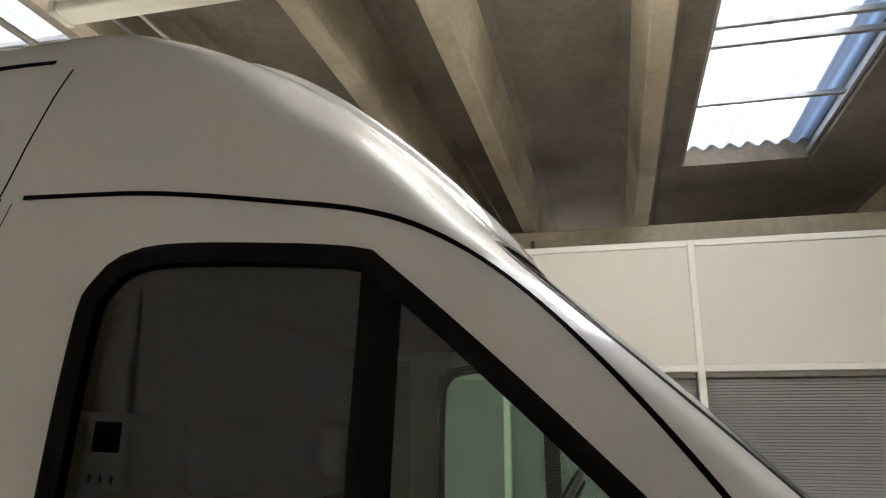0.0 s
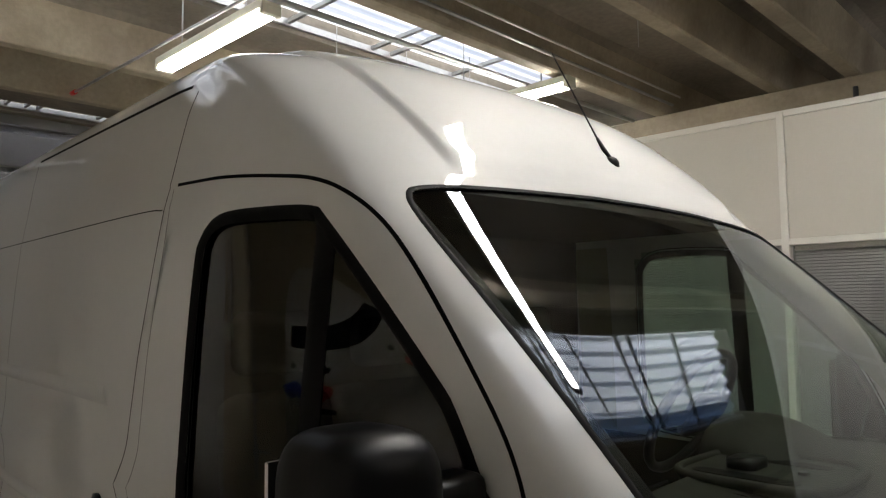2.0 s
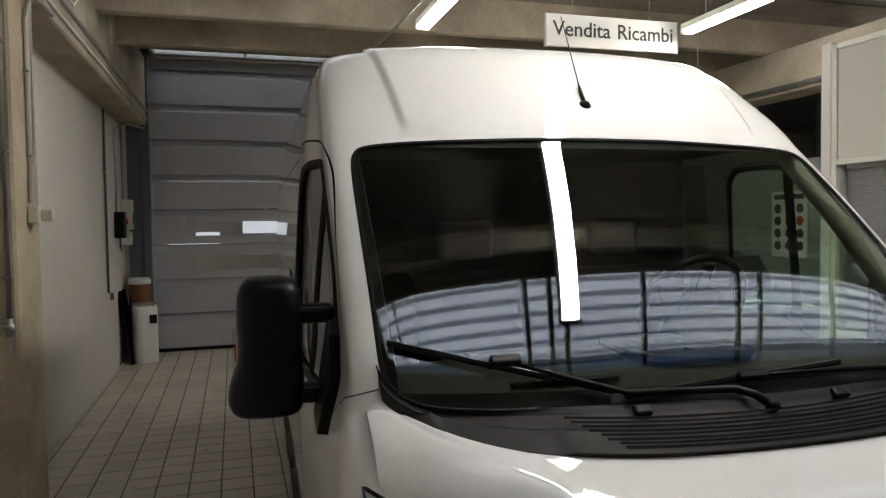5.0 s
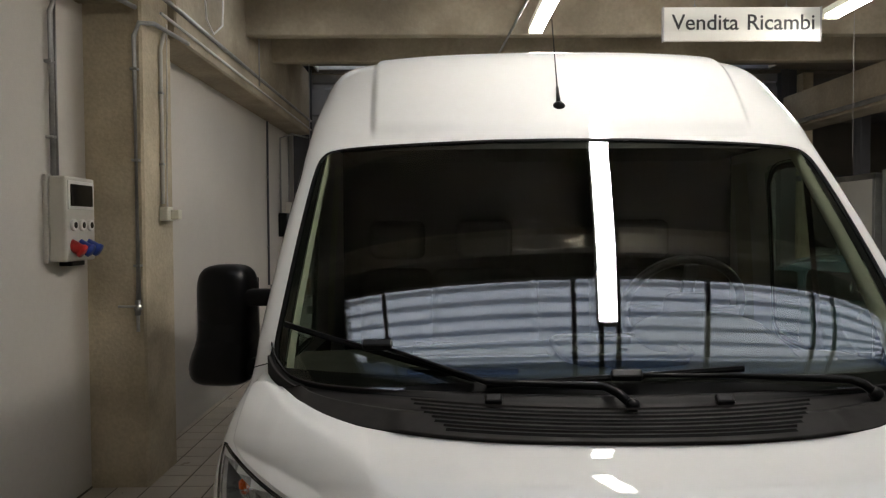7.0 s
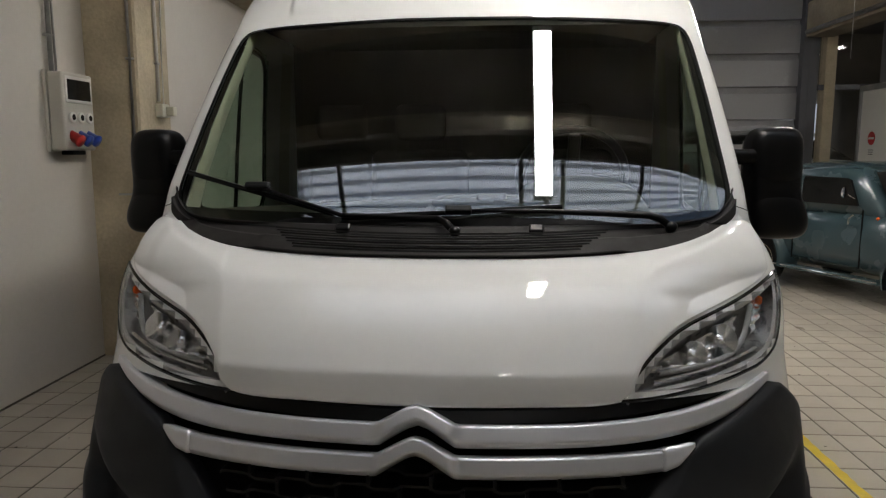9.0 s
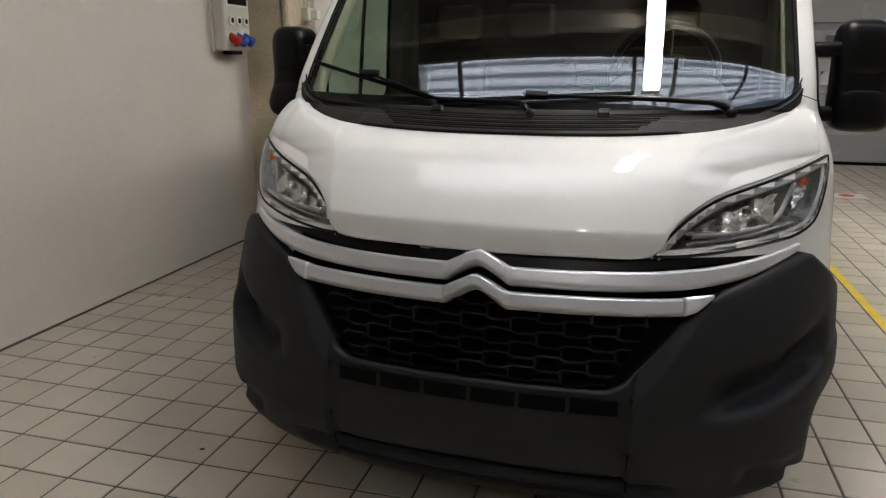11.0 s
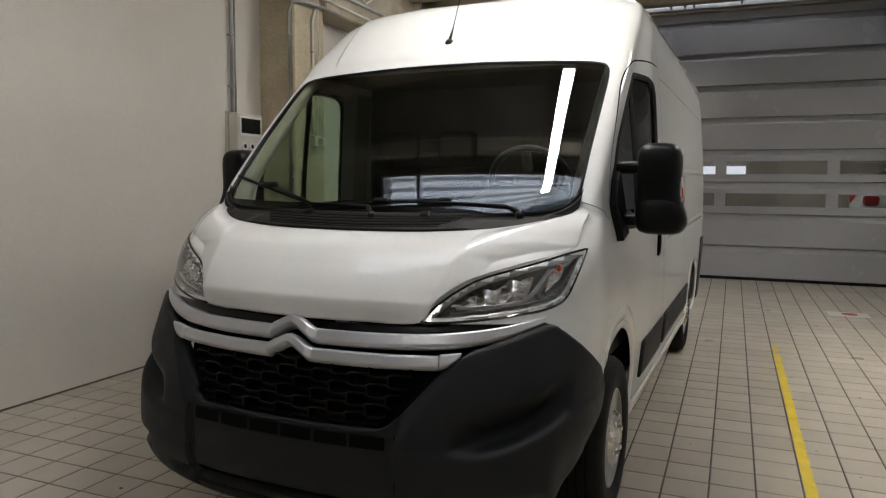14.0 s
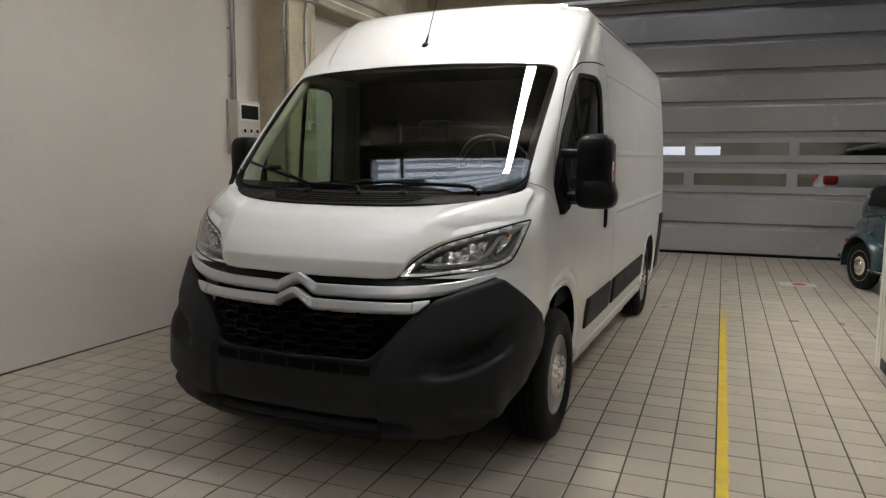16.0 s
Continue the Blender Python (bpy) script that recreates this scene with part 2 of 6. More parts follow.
def tube(points, r, sides=8, bm=None, closed=False):
    """A round bar along points."""
    b = bm if bm is not None else bmesh.new()
    pts = [Vector(p) for p in points]
    rings = []
    n = len(pts)
    for i, p in enumerate(pts):
        a = pts[i - 1] if (i > 0 or closed) else p
        c = pts[(i + 1) % n] if (i < n - 1 or closed) else p
        d = (c - a).normalized()
        q = d.to_track_quat("Z", "Y")
        rr = r[i] if isinstance(r, (list, tuple)) else r
        rings.append([b.verts.new(p + q @ Vector((rr * math.cos(2 * math.pi * k / sides), rr * math.sin(2 * math.pi * k / sides), 0))) for k in range(sides)])
    for i in range(n if closed else n - 1):
        u, w = rings[i], rings[(i + 1) % n]
        for k in range(sides):
            b.faces.new((u[k], u[(k + 1) % sides], w[(k + 1) % sides], w[k]))
    if not closed:
        b.faces.new(rings[0][::-1])
        b.faces.new(rings[-1])
    return b


def lathe(profile, sides=40, axis="x", bm=None):
    """Turn (radius, along) pairs round an axis through the origin."""
    b = bm if bm is not None else bmesh.new()
    rings = []
    for r, h in profile:
        ring = []
        for k in range(sides):
            a = 2 * math.pi * k / sides
            c, s = r * math.cos(a), r * math.sin(a)
            ring.append(b.verts.new({"x": (h, c, s), "y": (c, h, s), "z": (c, s, h)}[axis]))
        rings.append(ring)
    for u, w in zip(rings, rings[1:]):
        for k in range(sides):
            b.faces.new((u[k], u[(k + 1) % sides], w[(k + 1) % sides], w[k]))
    for ring in (rings[0], rings[-1]):
        if len({v.co.to_tuple(5) for v in ring}) > 2:
            b.faces.new(ring)
    bmesh.ops.recalc_face_normals(b, faces=b.faces[:])
    return b


def mono(xs, ys):
    """A smooth monotone curve through a few control values."""
    xs, ys = np.array(xs, float), np.array(ys, float)
    h = np.diff(xs)
    d = np.diff(ys) / h
    mm = np.zeros(len(xs))
    mm[0], mm[-1] = d[0], d[-1]
    for i in range(1, len(xs) - 1):
        mm[i] = 0 if d[i - 1] * d[i] <= 0 else 2 * d[i - 1] * d[i] / (d[i - 1] + d[i])

    def at(x):
        x = min(max(float(x), xs[0]), xs[-1])
        i = min(int(np.searchsorted(xs, x, "right")) - 1, len(xs) - 2)
        t = (x - xs[i]) / h[i]
        return float((2 * t**3 - 3 * t**2 + 1) * ys[i] + (t**3 - 2 * t**2 + t) * h[i] * mm[i]
                     + (-2 * t**3 + 3 * t**2) * ys[i + 1] + (t**3 - t**2) * h[i] * mm[i + 1])
    return at


def text_mesh(body, size, mat, parent, m, name="lettering", depth=0.003):
    cu = bpy.data.curves.new(name, "FONT")
    cu.body, cu.size, cu.extrude, cu.offset = body, size, depth, 0.0014
    cu.align_x, cu.align_y = "CENTER", "CENTER"
    tmp = new("tmp_text", cu)
    me = bpy.data.meshes.new_from_object(tmp.evaluated_get(bpy.context.evaluated_depsgraph_get()))
    bpy.data.objects.remove(tmp)
    bpy.data.curves.remove(cu)
    me.name = name
    me.materials.clear()
    me.materials.append(mat)
    ob = new(name, me)
    ob.parent = parent
    ob.matrix_basis = m
    return ob


# ---- the hall ----
WALL_X, WALL_BACK_X = -2.745, -2.62
DOOR_Y = 9.62
Z_RIB, Z_SLAB = 3.66, 4.06
RIBS = (-9.4, -8.33, -7.7, -6.6, -4.2, -3.13, -2.5, -1.44, 0.88, 1.93, 2.55, 3.65, 5.97, 7.1)
SKYLIGHTS = ((-0.54, 0.535, -1.48, 4.45), (4.3, 5.25, -2.2, 4.55), (-5.7, -4.75, -2.2, 4.55), (9.02, 9.48, -2.2, 4.55))

floor = tagged(link_mesh("floor", box(-2.95, 12, -9.6, 14.0, -0.12, -0.0035), M_GROUT), "beige square floor tiles with dark joints", "floor", kind="structure")
ground = tagged(link_mesh("ground", box(-80, 80, -80, 80, -0.3, -0.13), M_PAVE), "plain paving outside the hall", "ground", kind="structure")

# evenly painted; only the van's shadow darkens its lower part
b = box(WALL_X - 0.3, WALL_X, -9.6, 3.75, -0.1, 4.4)
tagged(link_mesh("wall_west", b, M_WALL), "plain off-white plastered wall", "wall", kind="structure")
b = box(WALL_BACK_X - 0.3, WALL_BACK_X, 3.75, 9.9, -0.1, 4.4)
tagged(link_mesh("wall_west_rear", b, M_WALL), "off-white plastered wall behind the column", "wall", kind="structure")
# thin dark strip marking the line where wall meets floor
tagged(link_mesh("wall_joint", box(WALL_X - 0.01, WALL_X + 0.006, -9.6, 3.53, -0.01, 0.012, 0.003, 1), M_GROUT), "thin dark strip along the foot of the wall", "joint", kind="structure")
# added walls that close the hall, in concrete to cut bounce light
tagged(link_mesh("wall_south", box(-3.1, 12, -9.9, -9.6, -0.1, 4.4), M_CONC), "plain added wall closing the hall out of view", "wall", kind="structure")
tagged(link_mesh("wall_east", box(11.7, 12, -9.6, 9.6, -0.1, 4.4), M_CONC), "plain added wall closing the hall's far side", "wall", kind="structure")


def concrete_block(name, label, x0, x1, y0, y1, z0, z1, mat=M_CONC, bevel=0.015):
    return tagged(link_mesh(name, box(x0, x1, y0, y1, z0, z1, bevel, 1), mat), label, "beam", kind="structure")


# ribbed concrete ceiling, one mesh, open at the skylights
bm = bmesh.new()
edges = [-9.9]
for y0, y1, *_ in sorted(SKYLIGHTS):
    edges += [y0, y1]
edges.append(9.95)
for y0, y1 in zip(edges[0::2], edges[1::2]):
    box(-3.1, 12, y0, y1, Z_SLAB, 4.5, bm=bm)
for y0, y1, x0, x1 in SKYLIGHTS:
    box(-3.1, x0, y0, y1, Z_SLAB + 0.12, 4.5, bm=bm)
    box(x1, 12, y0, y1, Z_SLAB + 0.02, 4.5, bm=bm)
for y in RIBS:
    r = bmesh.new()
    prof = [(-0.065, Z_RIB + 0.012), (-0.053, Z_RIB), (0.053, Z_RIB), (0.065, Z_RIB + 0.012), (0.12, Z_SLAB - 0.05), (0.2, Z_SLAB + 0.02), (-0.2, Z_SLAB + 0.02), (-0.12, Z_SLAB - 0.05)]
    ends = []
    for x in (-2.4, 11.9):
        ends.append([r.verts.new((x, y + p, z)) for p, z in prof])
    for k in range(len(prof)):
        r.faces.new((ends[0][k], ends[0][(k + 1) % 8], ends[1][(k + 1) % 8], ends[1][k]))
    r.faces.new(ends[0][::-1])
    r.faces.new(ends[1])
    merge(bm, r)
ceil = link_mesh("ceiling", bm, M_SLAB_SHADED)
# ribs take the paler concrete, standing in for the lamplight on them
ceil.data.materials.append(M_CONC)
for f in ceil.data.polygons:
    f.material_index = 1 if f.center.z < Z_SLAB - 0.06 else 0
tagged(ceil, "stained ribbed concrete ceiling, slabs coloured darker for shade", "ceiling", kind="structure")

concrete_block("beam_west", "long concrete edge beam with cables along the wall", -3.0, -2.3, 4.0, 9.5, 3.13, 4.05)
concrete_block("beam_west_front", "concrete edge beam above the plastered wall", -3.0, -2.42, -9.6, 3.5, 3.22, 4.05)
concrete_block("beam_east", "long concrete beam above the office partition", 4.78, 5.18, -9.6, 9.4, 3.16, Z_RIB - 0.004, M_CONC)
concrete_block("lintel_north", "concrete lintel above the sectional door", -3.0, 12, 9.5, 9.9, 4.3, 4.6)
concrete_block("column_west", "rough stained concrete column", -2.95, -2.36, 3.53, 4.05, -0.05, 3.6, M_CONC_COL)


def skylight(y0, y1, x0, x1):
    e = holder("skylight", "corrugated translucent roof skylight in a thin steel frame", "skylight", kind="structure")
    sb = bmesh.new()
    n = 150
    rows = []
    for x in np.linspace(x0, x1, 7):
        rows.append([sb.verts.new((x, y0 + (y1 - y0) * k / n, 4.24 + 0.024 * math.sin(2 * math.pi * k / n * (y1 - y0) / 0.15))) for k in range(n + 1)])
    for u, w in zip(rows, rows[1:]):
        for k in range(n):
            sb.faces.new((u[k], u[k + 1], w[k + 1], w[k]))
    part("sheet", sb, M_SKYSHEET, e, smooth=True)
    part("end_frame", box(x0, x0 + 0.03, y0, y1, 4.08, 4.27, 0.004, 1), M_STEEL, e)
    for d in (1.14, 1.98, 2.21, 3.10, 3.77, 3.90, 4.10, 5.55):
        part("crossbar", box(x1 - d, x1 - d + 0.035, y0, y1, 4.12, 4.16, 0.004, 1), M_STEEL, e)
    for y in (y0 + 0.005, y1 - 0.035):
        part("side_frame", box(x0, x1, y, y + 0.03, 4.1, 4.16, 0.004, 1), M_STEEL, e)
    return e


for s in SKYLIGHTS:
    skylight(*s)

# sectional overhead door
door = holder("sectional_door", "grey steel sectional overhead door with ribbed panels and two rows of small windows", "garage door", kind="structure")
PH = 0.487
for k in range(9):
    z0 = 0.045 + k * PH
    prof = [(0.072, -0.004), (0.0, 0.004), (0.0, PH - 0.105), (0.005, PH - 0.097), (0.066, PH - 0.02), (0.075, PH - 0.006)]
    pb = bmesh.new()
    if k in (2, 3):
        wz0, wz1 = z0 + 0.115, z0 + 0.31
        holes = [(1.35 + 1.53 * j, 2.72 + 1.53 * j) for j in (-2, -1, 0, 1)]
        box(-2.32, 4.9, DOOR_Y, DOOR_Y + 0.04, z0 + 0.004, wz0, bm=pb)
        box(-2.32, 4.9, DOOR_Y, DOOR_Y + 0.04, wz1, z0 + PH - 0.105, bm=pb)
        xs = [-2.32] + [v for h in holes for v in h] + [4.9]
        for a, c in zip(xs[0::2], xs[1::2]):
            box(a, c, DOOR_Y, DOOR_Y + 0.04, wz0, wz1, bm=pb)
        prof = prof[2:]
    cols = []
    for x in np.linspace(-2.32, 4.9, 40):
        cols.append([pb.verts.new((x, DOOR_Y + y + 0.0015 * noise.noise(Vector((x * 3, z * 5, k))), z0 + z)) for y, z in prof])
    for u, w in zip(cols, cols[1:]):
        for j in range(len(prof) - 1):
            pb.faces.new((u[j], w[j], w[j + 1], u[j + 1]))
    p = part("door_panel", pb, M_DOOR, door)
    p.data.materials.append(M_FILM)
    for f in p.data.polygons:
        if z0 + PH - 0.1 < f.center.z < z0 + PH - 0.015:
            f.material_index = 1
    if k in (2, 3):
        for a, c in holes:
            part("window_pane", box(a, c, DOOR_Y + 0.018, DOOR_Y + 0.022, wz0, wz1), M_LENS, p)
            fb = bmesh.new()
            for (fx0, fx1, fz0, fz1) in ((a - 0.02, c + 0.02, wz0 - 0.02, wz0), (a - 0.02, c + 0.02, wz1, wz1 + 0.02), (a - 0.02, a, wz0, wz1), (c, c + 0.02, wz0, wz1)):
                box(fx0, fx1, DOOR_Y - 0.008, DOOR_Y + 0.002, fz0, fz1, 0.002, 1, bm=fb)
            part("window_frame", fb, M_DOOR, p)
part("bottom_seal", box(-2.32, 4.9, DOOR_Y - 0.01, DOOR_Y + 0.03, 0.0, 0.045, 0.006), M_BLACK, door)
for x0, x1, h in ((-2.56, -2.3, 4.4), (4.80, 5.02, 4.4)):
    g = holder("door_post", "grey painted steel door guide post", "post", kind="structure")
    part("channel", box(x0, x1, DOOR_Y - 0.16, DOOR_Y + 0.05, 0, h, 0.006, 1), M_GREYSTEEL, g)
    part("guide_lip", box(x1 - 0.07 if x0 < 0 else x0 - 0.03, x1 + 0.03 if x0 < 0 else x0 + 0.07, DOOR_Y - 0.2, DOOR_Y - 0.16, 0, h - 0.3, 0.004, 1), M_GREYSTEEL, g)
tagged(link_mesh("door_header", box(2.6, 5.2, DOOR_Y - 0.24, DOOR_Y - 0.165, 4.08, 4.3, 0.01, 1), M_GREYSTEEL), "grey steel header box over the door", "header", kind="structure")

# office partition along the hall
PX, PEND, PTOP, PSILL, PHEAD = 2.94, 3.16, 2.985, 0.95, 2.16
part_wall = holder("partition", "cream office partition with white frames, glazed above the sill with blinds behind", "partition wall", kind="structure")
POSTS = [PEND - 0.02 - 1.235 * k for k in range(9)]
for y1, y0 in zip(POSTS, POSTS[1:]):
    part("upper_panel", box(PX, PX + 0.05, y0 + 0.022, y1 - 0.022, PHEAD + 0.02, PTOP - 0.03, 0.003, 1), M_PART, part_wall)
    part("lower_panel", box(PX, PX + 0.05, y0 + 0.022, y1 - 0.022, 0.08, PSILL - 0.02, 0.003, 1), M_PART, part_wall)
    part("window_pane", box(PX + 0.022, PX + 0.027, y0 + 0.022, y1 - 0.022, PSILL + 0.02, PHEAD - 0.02), M_LENS, part_wall)
for y in POSTS:
    part("mullion", box(PX - 0.012, PX + 0.06, y - 0.022, y + 0.022, 0.0, PTOP, 0.003, 1), M_PARTFRAME, part_wall)
y0, y1 = POSTS[-1], PEND
for z0, z1 in ((PTOP - 0.03, PTOP + 0.012), (PHEAD - 0.02, PHEAD + 0.02), (PSILL - 0.02, PSILL + 0.02)):
    part("rail", box(PX - 0.009, PX + 0.057, y0, y1, z0, z1, 0.003, 1), M_PARTFRAME, part_wall)
part("skirting", box(PX - 0.006, PX + 0.054, y0, y1, 0.0, 0.08, 0.003, 1), M_BLACK, part_wall)
# return wall at the partition's end
ret = holder("partition_return", "white end wall of the office partition with a dark skirting", "partition wall", kind="structure")
part("end_post", box(PX - 0.02, PX + 0.12, PEND, PEND + 0.09, 0.0, PTOP + 0.03, 0.006, 1), M_PARTFRAME, ret)
part("end_panel", box(PX + 0.12, 4.4, PEND + 0.02, PEND + 0.07, 0.08, PTOP, 0.003, 1), M_PART, ret)
part("skirting", box(PX + 0.11, 4.4, PEND + 0.012, PEND + 0.085, 0.0, 0.08, 0.003, 1), M_BLACK, ret)
tagged(link_mesh("office_roof", box(PX + 0.06, 6.0, POSTS[-1], PEND + 0.02, PTOP - 0.05, PTOP - 0.01), M_PART), "flat top of the office", "roof", kind="structure")
tagged(link_mesh("office_floor", box(PX + 0.06, 6.0, POSTS[-1], PEND, 0.0, 0.02), M_OFFICE), "plain office floor", "floor", kind="structure")
tagged(link_mesh("office_back", box(6.0, 6.1, POSTS[-1], PEND, 0, PTOP), M_OFFICE), "plain back wall of the office", "wall", kind="structure")

# glazed far corner beyond the door
far = holder("far_glazing", "dark framed glazing with pale posts beyond the door", "glazing", kind="structure")
for x in (5.16, 6.05, 7.6, 9.2, 10.5):
    part("post", box(x, x + 0.16, 9.55, 9.75, 0, 4.3, 0.01, 1), M_CONC_COL if x < 5.5 else M_GREYSTEEL, far)
part("transom", box(5.08, 11.7, 9.56, 9.62, 2.42, 2.5, 0.004, 1), M_GREYSTEEL, far)
part("window_pane", box(5.08, 11.7, 9.66, 9.67, 0.1, 4.3), M_LENS, far)
# backdrop wall, stretched sideways so no sky shows past its end
tagged(link_mesh("far_wall", box(-6, 26, 16.0, 16.2, -0.1, 4.2), M_FAR), "plain wall beyond the door, shutting out the sky", "wall", kind="structure")
# unseen walls and roof added to keep sky light out
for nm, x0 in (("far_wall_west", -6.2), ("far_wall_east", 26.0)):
    tagged(link_mesh(nm, box(x0, x0 + 0.2, 9.9, 16.2, -0.1, 4.4), M_FAR), "added end wall shutting out sky beyond the door", "wall", kind="structure")
tagged(link_mesh("far_wall_south", box(12, 26.2, 9.7, 9.9, -0.1, 4.4), M_FAR), "plain wall beyond the door, shutting out the sky", "wall", kind="structure")
tagged(link_mesh("far_roof", box(-6, 26, 9.95, 16.2, 4.2, 4.4), M_FAR), "added roof shutting out sky beyond the door", "roof", kind="structure")


# ---- lamps ----
def batten(x, y0, y1, z, lit):
    e = holder("lamp_batten", "long fluorescent batten lamp, lit" if lit else "long cream fluorescent batten lamp, not lit", "ceiling lamp", group="lamps in rows")
    w, h, low = (0.066, 0.075, 0.014) if lit else (0.075, 0.085, 0.03)
    part("housing", box(x - w, x + w, y0, y1, z + low, z + h, 0.01), M_CREAM, e)
    w = 0.058 if lit else 0.062
    part("diffuser", box(x - w, x + w, y0 + 0.03, y1 - 0.03, z - 0.02, z + 0.031, 0.018, 3), (M_TUBE_DIM if lit == "dim" else M_TUBE) if lit else M_CREAM, e, "glowing white diffuser" if lit else "", smooth=True)
    for y in (y0 + 0.02, y1 - 0.02):
        part("end_cap", box(x - 0.068, x + 0.068, y - 0.022, y + 0.022, z - 0.024, z + 0.04, 0.01), M_CREAM, e)
    for y in (y0 + 0.3, y1 - 0.3):
        part("hanger", tube([(x, y, z + 0.05), (x, y, Z_SLAB + 0.24)], 0.006, 6), M_STEEL, e)
    return e


# battens at x 1.2 and 7.2 are unseen, added to brighten the far parts
for x, y0, y1, lit in ((0.50, 0.18, 1.72, True), (0.52, 2.05, 3.55, False), (0.52, 3.96, 5.44, True), (0.52, -3.4, -1.9, "dim"),
                       (3.03, 3.52, 5.0, True), (1.2, 12.6, 14.1, True), (7.2, 4.6, 6.1, True), (7.2, 0.5, 2.0, True)):
    batten(x, y0, y1, 3.56, lit)
# ---- the van: x across, y from the nose to the tail, z up ----
VAN = holder("van", "white high-roof panel van with dark grey bumper and black mirrors", "van", pose(0, 0, 0, 0, 0, -1.8))
LV = (0.2, 0.3, 0.42, 0.56, 0.7, 0.85, 0.97, 1.05, 1.13, 1.2, 1.265, 1.34, 1.4, 1.7, 2.057, 2.185, 2.3, 2.39, 2.45, 2.495, 2.52)
Y_LOW = mono(LV[:11] + (1.322,), (0.03, -0.03, -0.065, -0.07, -0.05, -0.005, 0.05, 0.105, 0.185, 0.28, 0.39, 0.574))
Y_TOP = mono(LV[14:], (1.303, 1.415, 1.52, 1.63, 1.745, 1.905, 2.08))


def Y_C(z):
    """Height profile along the middle: nose, straight screen, roof."""
    if z < 1.322:
        return Y_LOW(z)
    if z < 2.057:
        return 0.585 + 0.839 * (z - 1.335) + 0.2154 * (z - 1.335) ** 2
    return Y_TOP(z)



X_E = mono((0.2, 0.42, 0.7, 1.0, 1.2, 1.4, 1.7, 2.05, 2.3, 2.39, 2.45, 2.495, 2.52), (0.92, 0.985, 1.004, 1.01, 0.99, 0.95, 0.945, 0.94, 0.925, 0.91, 0.885, 0.825, 0.75))
W_S = mono((0.2, 0.42, 0.77, 1.3, 1.6, 2.03, 2.2, 2.3, 2.39, 2.45, 2.495, 2.52), (0.95, 1.01, 1.025, 1.022, 1.01, 0.98, 0.96, 0.947, 0.925, 0.892, 0.83, 0.755))
D_C = mono((0.2, 0.56, 0.97, 1.2, 1.265, 1.34, 1.45, 2.05, 2.3, 2.52), (0.42, 0.46, 0.53, 0.385, 0.35, 0.25, 0.2, 0.2, 0.25, 0.3))
N_C = mono((0.2, 0.56, 0.97, 1.2, 1.265, 1.34, 1.45, 2.05, 2.3, 2.52), (2.7, 2.7, 2.7, 3.4, 3.8, 5.2, 6.5, 6.5, 3.2, 2.8))
A_C = mono((0.2, 0.97, 1.2, 1.34, 2.05, 2.3), (0.03, 0.1, 0.06, 0.045, 0.075, 0.08))
TAIL = 5.36


def corner(z):
    return Y_C(z) + A_C(z) * X_E(z) ** 2 + D_C(z)


def front_y(x, z):
    xe = X_E(z)
    t = min(abs(x) / xe, 1.0)
    n = N_C(z)
    return Y_C(z) + A_C(z) * x * x + D_C(z) * (1 - max(1 - t**n, 0.0) ** (1 / n))


def side_x(y, z):
    ye = corner(z)
    q = min(max((y - ye) / max(1.9 - ye, 0.25), 0.0), 1.0)
    return X_E(z) + (W_S(z) - X_E(z)) * q * q * (3 - 2 * q)


def skin(u, z, off=0.0):
    """The van's outer skin: u 0..1 round the nose from its middle, past 1 along the side in metres."""
    def raw(u, z):
        if u <= 1:
            th = u * math.pi / 2
            n = N_C(z)
            x = X_E(z) * max(math.sin(th), 0.0) ** (2 / n)
            return Vector((x, Y_C(z) + A_C(z) * x * x + D_C(z) * (1 - max(math.cos(th), 0.0) ** (2 / n)), z))
        y = corner(z) + (u - 1)
        return Vector((side_x(y, z), y, z))
    p = raw(u, z)
    if off:
        e = 0.004
        du = raw(min(u + e, 6), z) - raw(max(u - e, 1e-4), z)
        dz = raw(u, min(z + e, 2.519)) - raw(u, max(z - e, 0.201))
        nn = du.cross(dz)
        if nn.length > 1e-12:
            p = p + nn.normalized() * off
    return p


def u_front(x, z):
    t = min(max(abs(x) / X_E(z), 0.0), 1.0)
    return math.asin(min(t ** (N_C(z) / 2), 1.0)) * 2 / math.pi


def u_side(y, z):
    if y >= corner(z):
        return 1 + y - corner(z)
    c = 1 - (y - Y_C(z) - A_C(z) * X_E(z) ** 2) / D_C(z)
    return math.acos(min(max(c, 0.0), 1.0) ** (N_C(z) / 2)) * 2 / math.pi


def uz(points):
    """Outline points given as ('x', x, z) on the nose or ('y', y, z) on the side."""
    return [(u_front(a, z) if k == "x" else u_side(a, z), z) for k, a, z in points]


def inside(poly, u, z):
    c = False
    n = len(poly)
    for i in range(n):
        (u0, z0), (u1, z1) = poly[i], poly[i - 1]
        if (z0 > z) != (z1 > z) and u < (u1 - u0) * (z - z0) / (z1 - z0) + u0:
            c = not c
    return c


